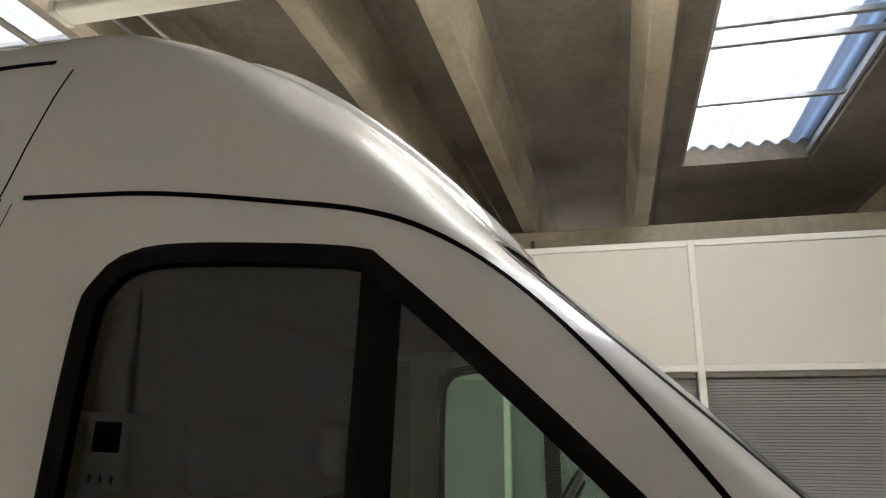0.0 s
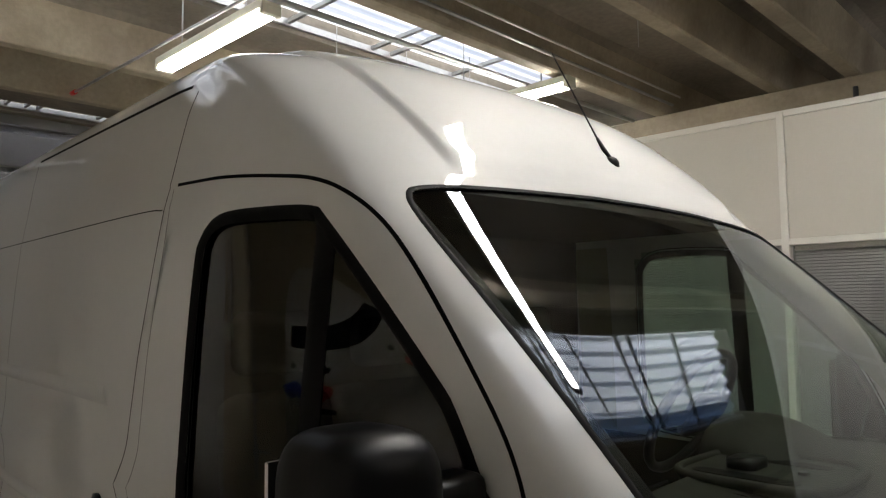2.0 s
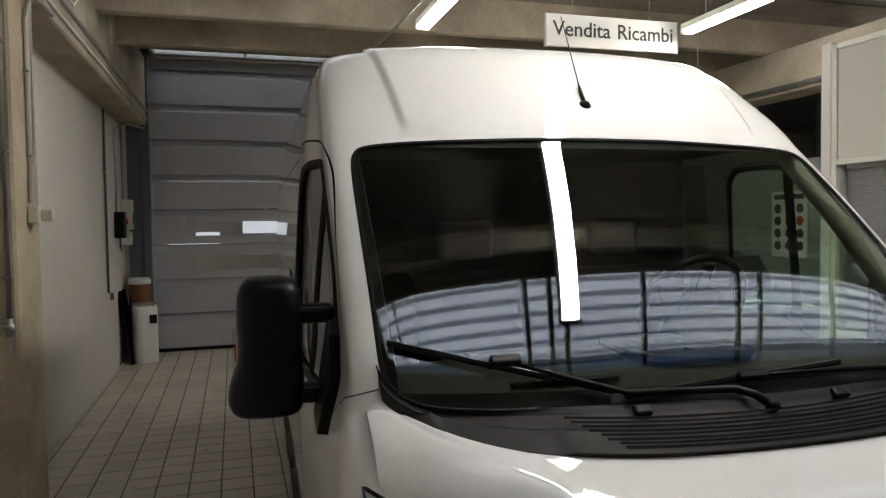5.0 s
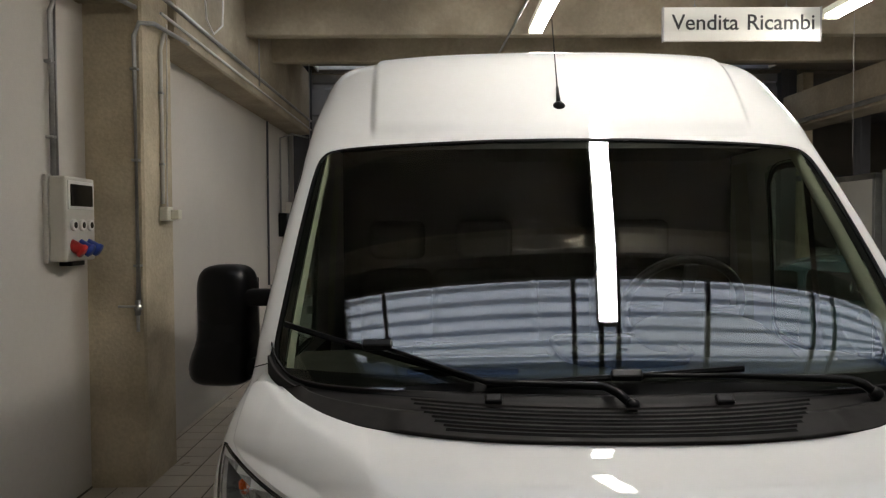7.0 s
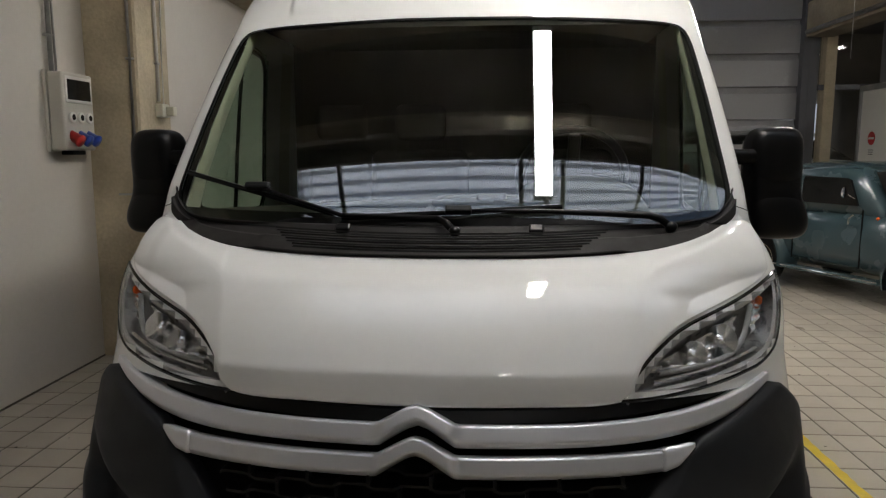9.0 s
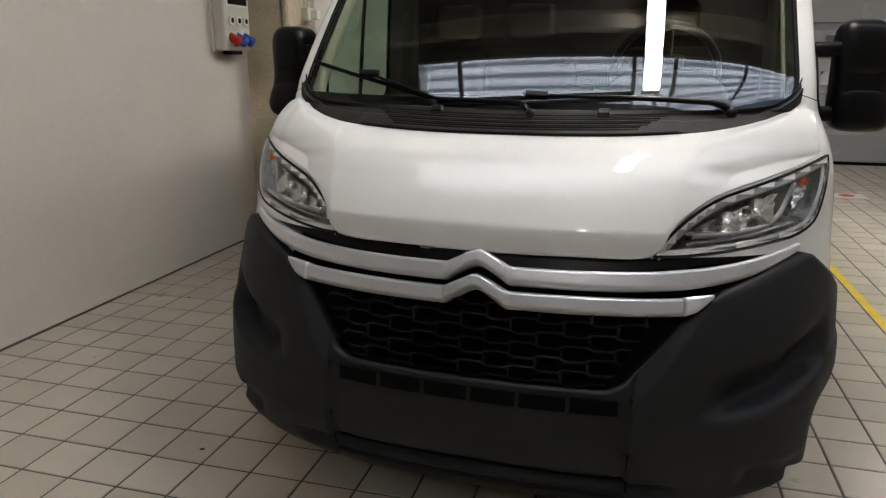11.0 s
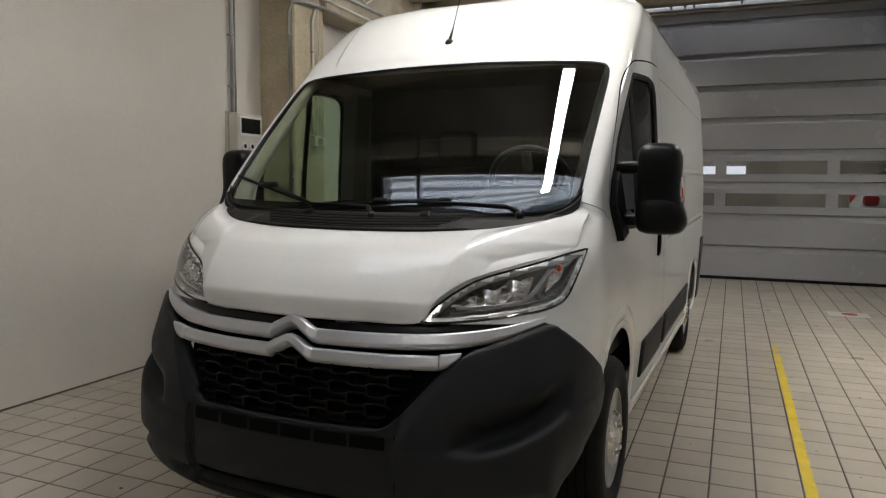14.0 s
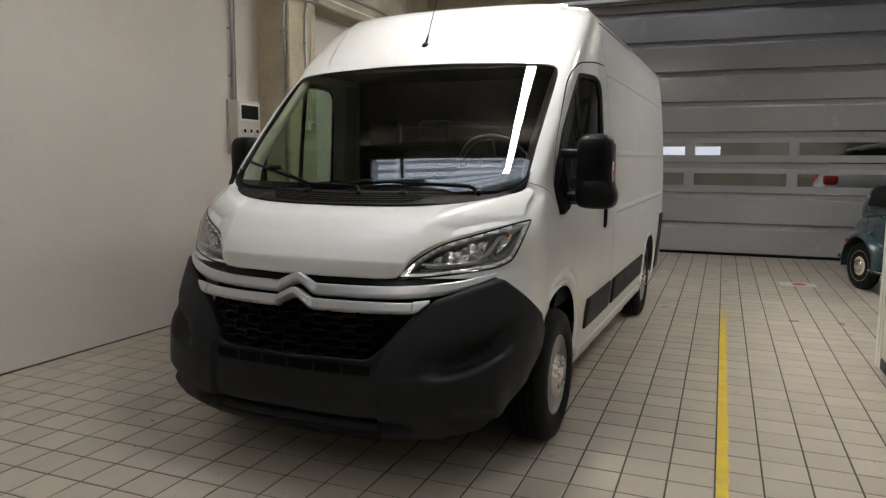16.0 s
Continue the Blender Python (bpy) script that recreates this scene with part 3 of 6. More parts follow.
def smooth_outline(pts, step=0.03, closed=True):
    """Catmull-Rom through outline points."""
    out = []
    n = len(pts)
    for i in range(n if closed else n - 1):
        p0, p1, p2, p3 = (pts[(i + k) % n] if closed else pts[min(max(i + k, 0), n - 1)] for k in (-1, 0, 1, 2))
        m = max(2, int(math.hypot(p2[0] - p1[0], p2[1] - p1[1]) / step))
        for j in range(m):
            t = j / m
            out.append(tuple(0.5 * (2 * b_ + (c_ - a_) * t + (2 * a_ - 5 * b_ + 4 * c_ - d_) * t * t + (3 * b_ - a_ - 3 * c_ + d_) * t**3)
                             for a_, b_, c_, d_ in zip(p0, p1, p2, p3)))
    if not closed:
        out.append(tuple(pts[-1]))
    return out


def ease(t):
    t = min(max(t, 0.0), 1.0)
    return t * t * (3 - 2 * t)


def inset(line, d):
    """A closed outline drawn inwards by d."""
    cu = sum(p[0] for p in line) / len(line)
    cz = sum(p[1] for p in line) / len(line)
    out = []
    for i, (u, z) in enumerate(line):
        a, c = line[i - 1], line[(i + 1) % len(line)]
        tu, tz = c[0] - a[0], c[1] - a[1]
        h = math.hypot(tu, tz) or 1.0
        nu, nz = -tz / h, tu / h
        if nu * (cu - u) + nz * (cz - z) < 0:
            nu, nz = -nu, -nz
        out.append((u + nu * d, z + nz * d))
    return out


def side_outline(points, step=0.03, closed=True):
    """An outline on the flank, smoothed in (y, z)."""
    return [(u_side(y, z), z) for y, z in smooth_outline(points, step, closed)]


def mirror(bm):
    for v in bm.verts:
        v.co.x = -v.co.x
    bmesh.ops.reverse_faces(bm, faces=bm.faces[:])
    return bm


def ribbon(line, half, off, closed=True, lift=0.0):
    """A flat strip on the skin along an outline of (u, z)."""
    b = bmesh.new()
    P = [skin(u, z, off) for u, z in line]
    N = [(skin(u, z, off + 0.01) - p).normalized() for (u, z), p in zip(line, P)]
    n = len(P)
    L, R, C = [], [], []
    for i, p in enumerate(P):
        a = P[i - 1] if (i or closed) else p
        c = P[(i + 1) % n] if (i < n - 1 or closed) else p
        s = (c - a).cross(N[i]).normalized() * half
        L.append(b.verts.new(p + s - N[i] * lift))
        R.append(b.verts.new(p - s - N[i] * lift))
        C.append(b.verts.new(p + N[i] * lift))
    for i in range(n if closed else n - 1):
        j = (i + 1) % n
        b.faces.new((L[i], L[j], C[j], C[i]))
        b.faces.new((C[i], C[j], R[j], R[i]))
    bmesh.ops.recalc_face_normals(b, faces=b.faces[:])
    return b


def patch(lo, hi, off, nu=40, nv=10, rim=0.006, shape=None):
    """A plate on the skin between a lower and an upper outline in (u, z), with a turned-in rim."""
    b = bmesh.new()
    lo_f, hi_f = sorted(lo), sorted(hi)
    u0, u1 = max(lo_f[0][0], hi_f[0][0]), min(lo_f[-1][0], hi_f[-1][0])
    lx, lz = zip(*lo_f)
    hx, hz = zip(*hi_f)
    grid = []
    for i in range(nu + 1):
        u = u0 + (u1 - u0) * i / nu
        za, zb = float(np.interp(u, lx, lz)), float(np.interp(u, hx, hz))
        row = []
        for j in range(nv + 1):
            z = za + (zb - za) * j / nv
            p = skin(u, z)
            o = off + (shape(p.x, p.z, j / nv) if shape else 0.0)
            row.append((u, z, o))
        grid.append(row)
    V = [[b.verts.new(skin(*q)) for q in row] for row in grid]
    for i in range(nu):
        for j in range(nv):
            b.faces.new((V[i][j], V[i + 1][j], V[i + 1][j + 1], V[i][j + 1]))
    if rim:
        edge = [(i, 0) for i in range(nu + 1)] + [(nu, j) for j in range(1, nv + 1)] + [(i, nv) for i in range(nu - 1, -1, -1)] + [(0, j) for j in range(nv - 1, 0, -1)]
        if u0 < 1e-3:
            edge = edge[:-(nv - 1)]
        ring = [b.verts.new(skin(grid[i][j][0], grid[i][j][1], grid[i][j][2] - off - rim)) for i, j in edge]
        n = len(edge)
        for k in range(n if u0 >= 1e-3 else n - 1):
            (i, j), (i2, j2) = edge[k], edge[(k + 1) % n]
            b.faces.new((V[i][j], ring[k], ring[(k + 1) % n], V[i2][j2]))
    return b


def both(name, make, mat, parent, label="", smooth=True):
    """The same plate on either side."""
    part(name, make(), mat, parent, label, smooth)
    part(name, mirror(make()), mat, parent, label, smooth)


def joined(make):
    """A plate across the nose, made of two mirrored halves."""
    b = make()
    merge(b, mirror(make()))
    bmesh.ops.remove_doubles(b, verts=b.verts[:], dist=0.0004)
    return b


# outlines
WS_OUT = uz([("x", 0.0, 1.312), ("x", 0.35, 1.316), ("x", 0.65, 1.326), ("x", 0.83, 1.35), ("x", 0.872, 1.40), ("x", 0.876, 1.6), ("x", 0.874, 1.8), ("x", 0.868, 1.95),
             ("x", 0.85, 2.005), ("x", 0.80, 2.026), ("x", 0.5, 2.046), ("x", 0.0, 2.057)])
WS_FULL = smooth_outline(WS_OUT, 0.015, False)
WIN = side_outline([(1.945, 1.40), (1.94, 1.87), (1.917, 1.966), (1.85, 2.007), (1.7, 2.011), (1.525, 1.997), (1.44, 1.96),
                         (1.332, 1.877), (1.203, 1.75), (1.108, 1.637), (1.03, 1.50), (0.99, 1.38), (1.01, 1.28), (1.15, 1.25),
                         (1.6, 1.245), (1.84, 1.255), (1.92, 1.30)], 0.02)
HOLE = inset(WIN, 0.006)
HEAD_LO = uz([("x", 0.475, 0.966), ("x", 0.56, 0.968), ("x", 0.70, 0.982), ("x", 0.80, 0.997), ("x", 0.86, 1.008), ("x", 0.912, 1.038), ("x", 0.938, 1.105), ("x", 0.955, 1.198)])
HEAD_HI = uz([("x", 0.475, 0.970), ("x", 0.52, 1.024), ("x", 0.58, 1.074), ("x", 0.66, 1.118), ("x", 0.80, 1.162), ("x", 0.90, 1.196), ("x", 0.955, 1.212)])
HEAD = smooth_outline(HEAD_LO, 0.02, False) + smooth_outline(HEAD_HI, 0.02, False)[::-1]
ARCH = uz([("y", 0.55, 0.2), ("y", 0.55, 0.58), ("y", 0.585, 0.72), ("y", 0.68, 0.80), ("y", 0.84, 0.84), ("y", 1.02, 0.845), ("y", 1.16, 0.79), ("y", 1.25, 0.68), ("y", 1.285, 0.52), ("y", 1.285, 0.2)])
ARCH_S = smooth_outline(ARCH, 0.03, False)
RARCH = uz([("y", 3.98, 0.2), ("y", 3.98, 0.5), ("y", 4.03, 0.66), ("y", 4.16, 0.77), ("y", 4.39, 0.80), ("y", 4.62, 0.77), ("y", 4.75, 0.66), ("y", 4.80, 0.5), ("y", 4.80, 0.2)])
RARCH_S = smooth_outline(RARCH, 0.03, False)

WS_POLY = WS_FULL + [(-0.1, 2.057), (-0.1, 1.312)]
C_LO = uz([("x", 0.0, 1.252), ("x", 0.3, 1.255), ("x", 0.5, 1.264), ("x", 0.68, 1.281), ("x", 0.80, 1.308), ("x", 0.872, 1.342), ("x", 0.889, 1.362)])
C_HI = uz([("x", 0.0, 1.318), ("x", 0.35, 1.322), ("x", 0.65, 1.332), ("x", 0.80, 1.348), ("x", 0.86, 1.385), ("x", 0.889, 1.43)])
COWL_POLY = [(-0.1, 1.26)] + [(u, z + 0.008) for u, z in C_LO] + C_HI[::-1] + [(-0.1, 1.318)]

# top edge of the bumper
BU_HI = uz([("x", 0.0, 0.612), ("x", 0.38, 0.614), ("x", 0.425, 0.635), ("x", 0.56, 0.795), ("x", 0.62, 0.848), ("x", 0.66, 0.878), ("x", 0.75, 0.912), ("x", 0.855, 0.965), ("x", 0.89, 0.95), ("y", 0.505, 0.775), ("y", 0.552, 0.70)])
BU_U, BU_Z = zip(*sorted(BU_HI))

# body shell
zs = list(np.arange(0.30, 2.36, 0.0175)) + [2.36, 2.375, 2.39, 2.405, 2.42, 2.435, 2.45, 2.463, 2.475, 2.485, 2.495, 2.503, 2.51, 2.515, 2.52]
us = [k / 66 for k in range(67)] + [1 + 0.02 * k for k in range(1, 90)] + [2.78 + 0.05 * k for k in range(1, 13)] + [3.38 + 0.1 * k for k in range(1, 60)]


def shell():
    b = bmesh.new()
    rows = []
    for z in zs:
        row = []
        for u in us:
            if u > 1 and corner(z) + u - 1 > TAIL:
                p = Vector((side_x(TAIL, z), TAIL, z))
            else:
                p = skin(u, z)
            row.append(b.verts.new(p))
        rows.append(row)
    for i in range(len(zs) - 1):
        zm = (zs[i] + zs[i + 1]) / 2
        for j in range(len(us) - 1):
            um = (us[j] + us[j + 1]) / 2
            if um > 1 and corner(zm) + um - 1 > TAIL + 0.05:
                continue
            if zm < 0.70 and skin(um, zm).y < 0.57:
                continue
            if (zm < 0.962 and um < 0.6) or (um < 0.98 and zm < float(np.interp(um, BU_U, BU_Z)) - 0.03):
                continue
            du_, dz_ = (us[j + 1] - us[j]) / 2, (zs[i + 1] - zs[i]) / 2
            four = [(um + a_, zm + c_) for a_ in (-du_, du_) for c_ in (-dz_, dz_)]
            if 1.25 < zm < 2.1 and um < 1 and all(inside(WS_POLY, *q) or inside(COWL_POLY, *q) for q in four):
                continue
            if 1.2 < zm < 2.05 and um > 0.9 and all(inside(HOLE, *q) for q in four):
                continue
            if 0.95 < zm < 1.22 and um < 1 and all(inside(HEAD, *q) for q in four):
                continue
            if zm < 0.86 and um > 0.9 and (inside(ARCH, um, zm) or inside(RARCH, um, zm)):
                continue
            b.faces.new((rows[i][j], rows[i][j + 1], rows[i + 1][j + 1], rows[i + 1][j]))
    # draw the ragged cells onto the outlines of the screen and the door window
    for line, poly, z_lo, z_hi, u_lo, u_hi in ((WS_FULL, WS_POLY, 1.3, 2.06, 0, 1), (HOLE, HOLE, 1.2, 2.05, 0.9, 2.2)):
        edge = [skin(u, z) for u, z in line]
        for i, z in enumerate(zs):
            for j, u in enumerate(us):
                if z_lo < z < z_hi and u_lo <= u < u_hi and rows[i][j].link_faces and inside(poly, u, z):
                    p = rows[i][j].co
                    k = min(range(len(edge)), key=lambda q: (edge[q] - p).length_squared)
                    best = edge[k]
                    for a_, c_ in ((k - 1, k), (k, k + 1)):
                        if a_ >= 0 and c_ < len(edge):
                            d_ = edge[c_] - edge[a_]
                            t_ = min(max((p - edge[a_]).dot(d_) / max(d_.length_squared, 1e-9), 0.0), 1.0)
                            w_ = edge[a_] + d_ * t_
                            if (w_ - p).length_squared < (best - p).length_squared:
                                best = w_
                    rows[i][j].co = best
    loose = [v for v in b.verts if not v.link_faces]
    bmesh.ops.delete(b, geom=loose, context="VERTS")
    bmesh.ops.remove_doubles(b, verts=b.verts[:], dist=0.0003)
    return b


bm = shell()
merge(bm, mirror(shell()))
bmesh.ops.remove_doubles(bm, verts=bm.verts[:], dist=0.0004)
body = part("body", bm, M_WHITE, VAN, "white painted steel body", True)


# raised middle of the roof, running from the screen's top over the lid
def field_edge(z):
    return 0.70 + 0.046 * (z - 2.068) / 0.452


def field_off(x, z):
    return 0.0006 + 0.013 * ease((z - 2.07) / 0.06) * ease((field_edge(z) - 0.006 - abs(x)) / 0.032)


def roof_front():
    b = bmesh.new()
    rows = []
    for z in list(np.linspace(2.068, 2.4, 26)) + list(np.linspace(2.412, 2.5199, 16)):
        row = []
        for j in range(46):
            x = field_edge(z) * (1 - (1 - j / 45) ** 1.5)
            row.append(b.verts.new(skin(u_front(x, z), z, field_off(x, z))))
        rows.append(row)
    for p, q in zip(rows, rows[1:]):
        for j in range(45):
            b.faces.new((p[j], p[j + 1], q[j + 1], q[j]))
    return b


part("roof_front", joined(roof_front), M_WHITE, VAN, "white roof front with a raised middle field", True)


def roof_lid():
    b = bmesh.new()
    cols = []
    for j in range(47):
        f = 1 - (1 - min(j / 45, 1.0)) ** 1.5
        x = field_edge(2.5199) * f if j < 46 else 0.7499
        p = skin(u_front(x, 2.5199), 2.5199, field_off(x, 2.5199))
        if j == 46:
            p = Vector((0.752, corner(2.5199), 2.5195))
        rib = 0.0025 * ease(math.cos(x * 26) * 2 - 0.2) * (f < 0.92)
        col = []
        for k in range(41):
            t = (k / 40) ** 1.4
            y = p.y + (TAIL - p.y) * t
            s = ease((y - p.y) / 0.6)
            col.append(b.verts.new((p.x * (1 + 0.006 * s), y, p.z + s * (0.003 * (1 - f * f) + rib))))
        cols.append(col)
    for p, q in zip(cols, cols[1:]):
        for k in range(40):
            b.faces.new((p[k], q[k], q[k + 1], p[k + 1]))
    return b


part("roof", joined(roof_lid), M_WHITE, VAN, "white painted roof", True)

# tail, bulkhead, and unseen boxes below that block light and deepen the van's shadow
bm = bmesh.new()
tail = [bm.verts.new((sx * W_S(z), TAIL, z)) for sx, seq in ((1, zs), (-1, zs[::-1])) for z in seq]
bm.faces.new(tail)
part("rear_doors", bm, M_WHITE, VAN)
part("undertray", box(-0.66, 0.66, 0.1, 0.36, 0.285, 0.31, 0.01), M_BLACK, VAN)
part("floor_pan", box(-0.86, 0.86, 1.33, 3.95, 0.19, 0.36, 0.02), M_BLACK, VAN)
part("axle_pan", box(-0.62, 0.62, 0.35, 1.33, 0.24, 0.36, 0.02), M_BLACK, VAN)
part("rear_pan", box(-0.62, 0.62, 3.95, 5.3, 0.24, 0.36, 0.02), M_BLACK, VAN)
# near-black bulkhead: the cab's shade is put into its colour
part("bulkhead", box(-0.93, 0.93, 2.2, 2.24, 0.36, 2.35), M_NEARBLACK, VAN)

# bonnet plate
B_LO = uz([("x", 0.0, 0.958), ("x", 0.25, 0.960), ("x", 0.47, 0.966), ("x", 0.515, 1.03), ("x", 0.575, 1.082), ("x", 0.655, 1.126), ("x", 0.795, 1.17), ("x", 0.895, 1.204), ("x", 0.925, 1.222)])
B_HI = uz([("x", 0.0, 1.258), ("x", 0.3, 1.261), ("x", 0.5, 1.27), ("x", 0.68, 1.287), ("x", 0.80, 1.314), ("x", 0.885, 1.356), ("x", 0.925, 1.335)])


CREASE = mono((0.95, 1.07, 1.17, 1.20, 1.25, 1.31, 1.40), (0.470, 0.512, 0.545, 0.580, 0.70, 0.855, 1.0))


def bonnet_shape(x, z, v):
    a = abs(x)
    # flat middle field between two shoulders that widen towards the screen
    edge = CREASE(z)
    slope = (CREASE(z + 0.01) - CREASE(z - 0.01)) / 0.02
    d = (a - edge) / math.sqrt(1 + slope * slope)
    s = 1 - min(max(math.sqrt(max(d + 0.004, 0.0) ** 2 + 0.00002) - 0.0045, 0.0) / 0.115, 1.0)
    low = 0.002 * math.exp(-((z - 1.0) / 0.03) ** 2) + 0.0032 * max(0.0, 1 - abs(z - 1.182) / 0.06)
    return (0.026 * min(1, (z - 0.955) / 0.06) + low) * s * (1 - 0.95 * ease((v - 0.72) / 0.28)) - 0.0045 * ease((a - 0.80) / 0.06)


part("bonnet", joined(lambda: patch(smooth_outline(B_LO, 0.02, False), smooth_outline(B_HI, 0.02, False), 0.006, 150, 56, 0.008, bonnet_shape)), M_WHITE, VAN, "white bonnet with raised shoulders", True)

# windscreen, its black border and the cowl


def screen_half():
    b = bmesh.new()
    rows = []
    for k in range(49):
        z = 1.306 + (2.07 - 1.306) * k / 48
        rows.append([b.verts.new(skin(u_front(0.885 * j / 26, z), z, -0.004)) for j in range(27)])
    for u, w in zip(rows, rows[1:]):
        for j in range(26):
            b.faces.new((u[j], u[j + 1], w[j + 1], w[j]))
    return b


glass = joined(screen_half)
ob = part("windscreen", glass, M_GLASS, VAN, "tinted windscreen glass", True)
ob.visible_shadow = False
both("screen_seal", lambda: ribbon(WS_FULL, 0.0065, 0.0015, False, 0.0012), M_SEAL, VAN)


def frit(width):
    """Black printed border behind the glass, broad along its foot."""
    inner = []
    for u, z in WS_FULL:
        x = skin(u, z).x
        zz = min(max(z, 1.312 + width + 0.02 * x * x), 2.027)
        inner.append((u_front(min(x, 0.846), zz), zz))
    b = bmesh.new()
    A = [b.verts.new(skin(u, z, -0.007)) for u, z in WS_FULL]
    B = [b.verts.new(skin(u, z, -0.007)) for u, z in inner]
    for k in range(len(A) - 1):
        b.faces.new((A[k], A[k + 1], B[k + 1], B[k]))
    return b


both("screen_border", lambda: frit(0.048), M_SEAL, VAN)


def cowl_shape(x, z, v):
    a = abs(x)
    plat = 1 - ease((a - 0.50) / 0.05)
    return 0.009 * plat * (1 - ease((v - 0.46) / 0.06)) - 0.010 * ease((v - 0.5) / 0.1) * (1 - ease((v - 0.85) / 0.1)) + 0.010 * ease((a - 0.76) / 0.03) * (1 - abs(2 * v - 1))


part("cowl", joined(lambda: patch(smooth_outline(C_LO, 0.02, False), smooth_outline(C_HI, 0.02, False), 0.008, 70, 26, 0.03, cowl_shape)), M_COWL, VAN, "black plastic cowl below the windscreen", True)
cowl = VAN.children[-1]
# dark ribbons on the cowl stand in for the shade inside its vents
for k in range(4):
    z = 1.2605 + 0.0098 * k
    w = 0.40 + 0.027 * k
    for sgn in (1, -1):
        line = [(u_front(w * j / 20, z + 0.045 * (w * j / 20) ** 2), z + 0.045 * (w * j / 20) ** 2) for j in range(21)]
        part("vent_slot", ribbon(line, 0.0052, 0.0178, False) if sgn > 0 else mirror(ribbon(line, 0.0052, 0.0178, False)), M_GAP, cowl)
        line = [(u, q + 0.0052) for u, q in line]
        part("vent_slat", ribbon(line, 0.003, 0.019, False, 0.0022) if sgn > 0 else mirror(ribbon(line, 0.003, 0.019, False, 0.0022)), M_COWL, cowl)
for sx in (-0.285, 0.285):
    p = skin(u_front(sx, 1.309), 1.309, 0.012)
    p.x = sx
    part("washer_jet", moved(box(-0.022, 0.022, -0.015, 0.015, -0.008, 0.011, 0.006), Matrix.Translation(p) @ pose(0, 0, 0, 35)), M_BLACK, cowl)


# wipers lying low on the glass
def wiper(pivot, shoulder, knee, elbow, tip0, tip1, name="wiper"):
    e = new(name)
    e.parent = VAN
    e["label"] = "black wiper arm and blade"

    def on(x, z, o):
        p = skin(u_front(x, z), z, o)
        p.x = math.copysign(p.x, x)
        return p
    a, c = on(*pivot, 0.016), on(*elbow, 0.028)
    sh, kn = on(*shoulder, 0.028), on(*knee, 0.028)
    part("arm", tube([a, a.lerp(sh, 0.5) + Vector((0, -0.006, 0.008)), sh, sh.lerp(kn, 0.5), kn, kn.lerp(c, 0.5), c], [0.011, 0.012, 0.011, 0.009, 0.0075, 0.006, 0.0055], 8), M_BLACK, e, smooth=True)
    part("pivot_cap", moved(lathe([(0.0, -0.01), (0.016, -0.01), (0.017, 0.008), (0.011, 0.015), (0.0, 0.016)], 14, "z"), Matrix.Translation(a) @ pose(0, 0, 0, 45)), M_BLACK, e, smooth=True)
    n = 14
    pts = [on(tip0[0] + (tip1[0] - tip0[0]) * k / n, tip0[1] + (tip1[1] - tip0[1]) * k / n, 0.012) for k in range(n + 1)]
    part("blade", tube(pts, 0.0085, 6), M_BLACK, e)
    part("clip", moved(box(-0.04, 0.04, -0.013, 0.013, -0.01, 0.014, 0.006), Matrix.Translation(c) @ pose(0, 0, 0, 45, 0, 0)), M_BLACK, e)


wiper((0.05, 1.300), (-0.005, 1.322), (-0.30, 1.338), (-0.585, 1.418), (-0.856, 1.472), (-0.325, 1.35))
wiper((0.675, 1.312), (0.615, 1.342), (0.32, 1.352), (0.055, 1.353), (-0.30, 1.338), (0.363, 1.374))


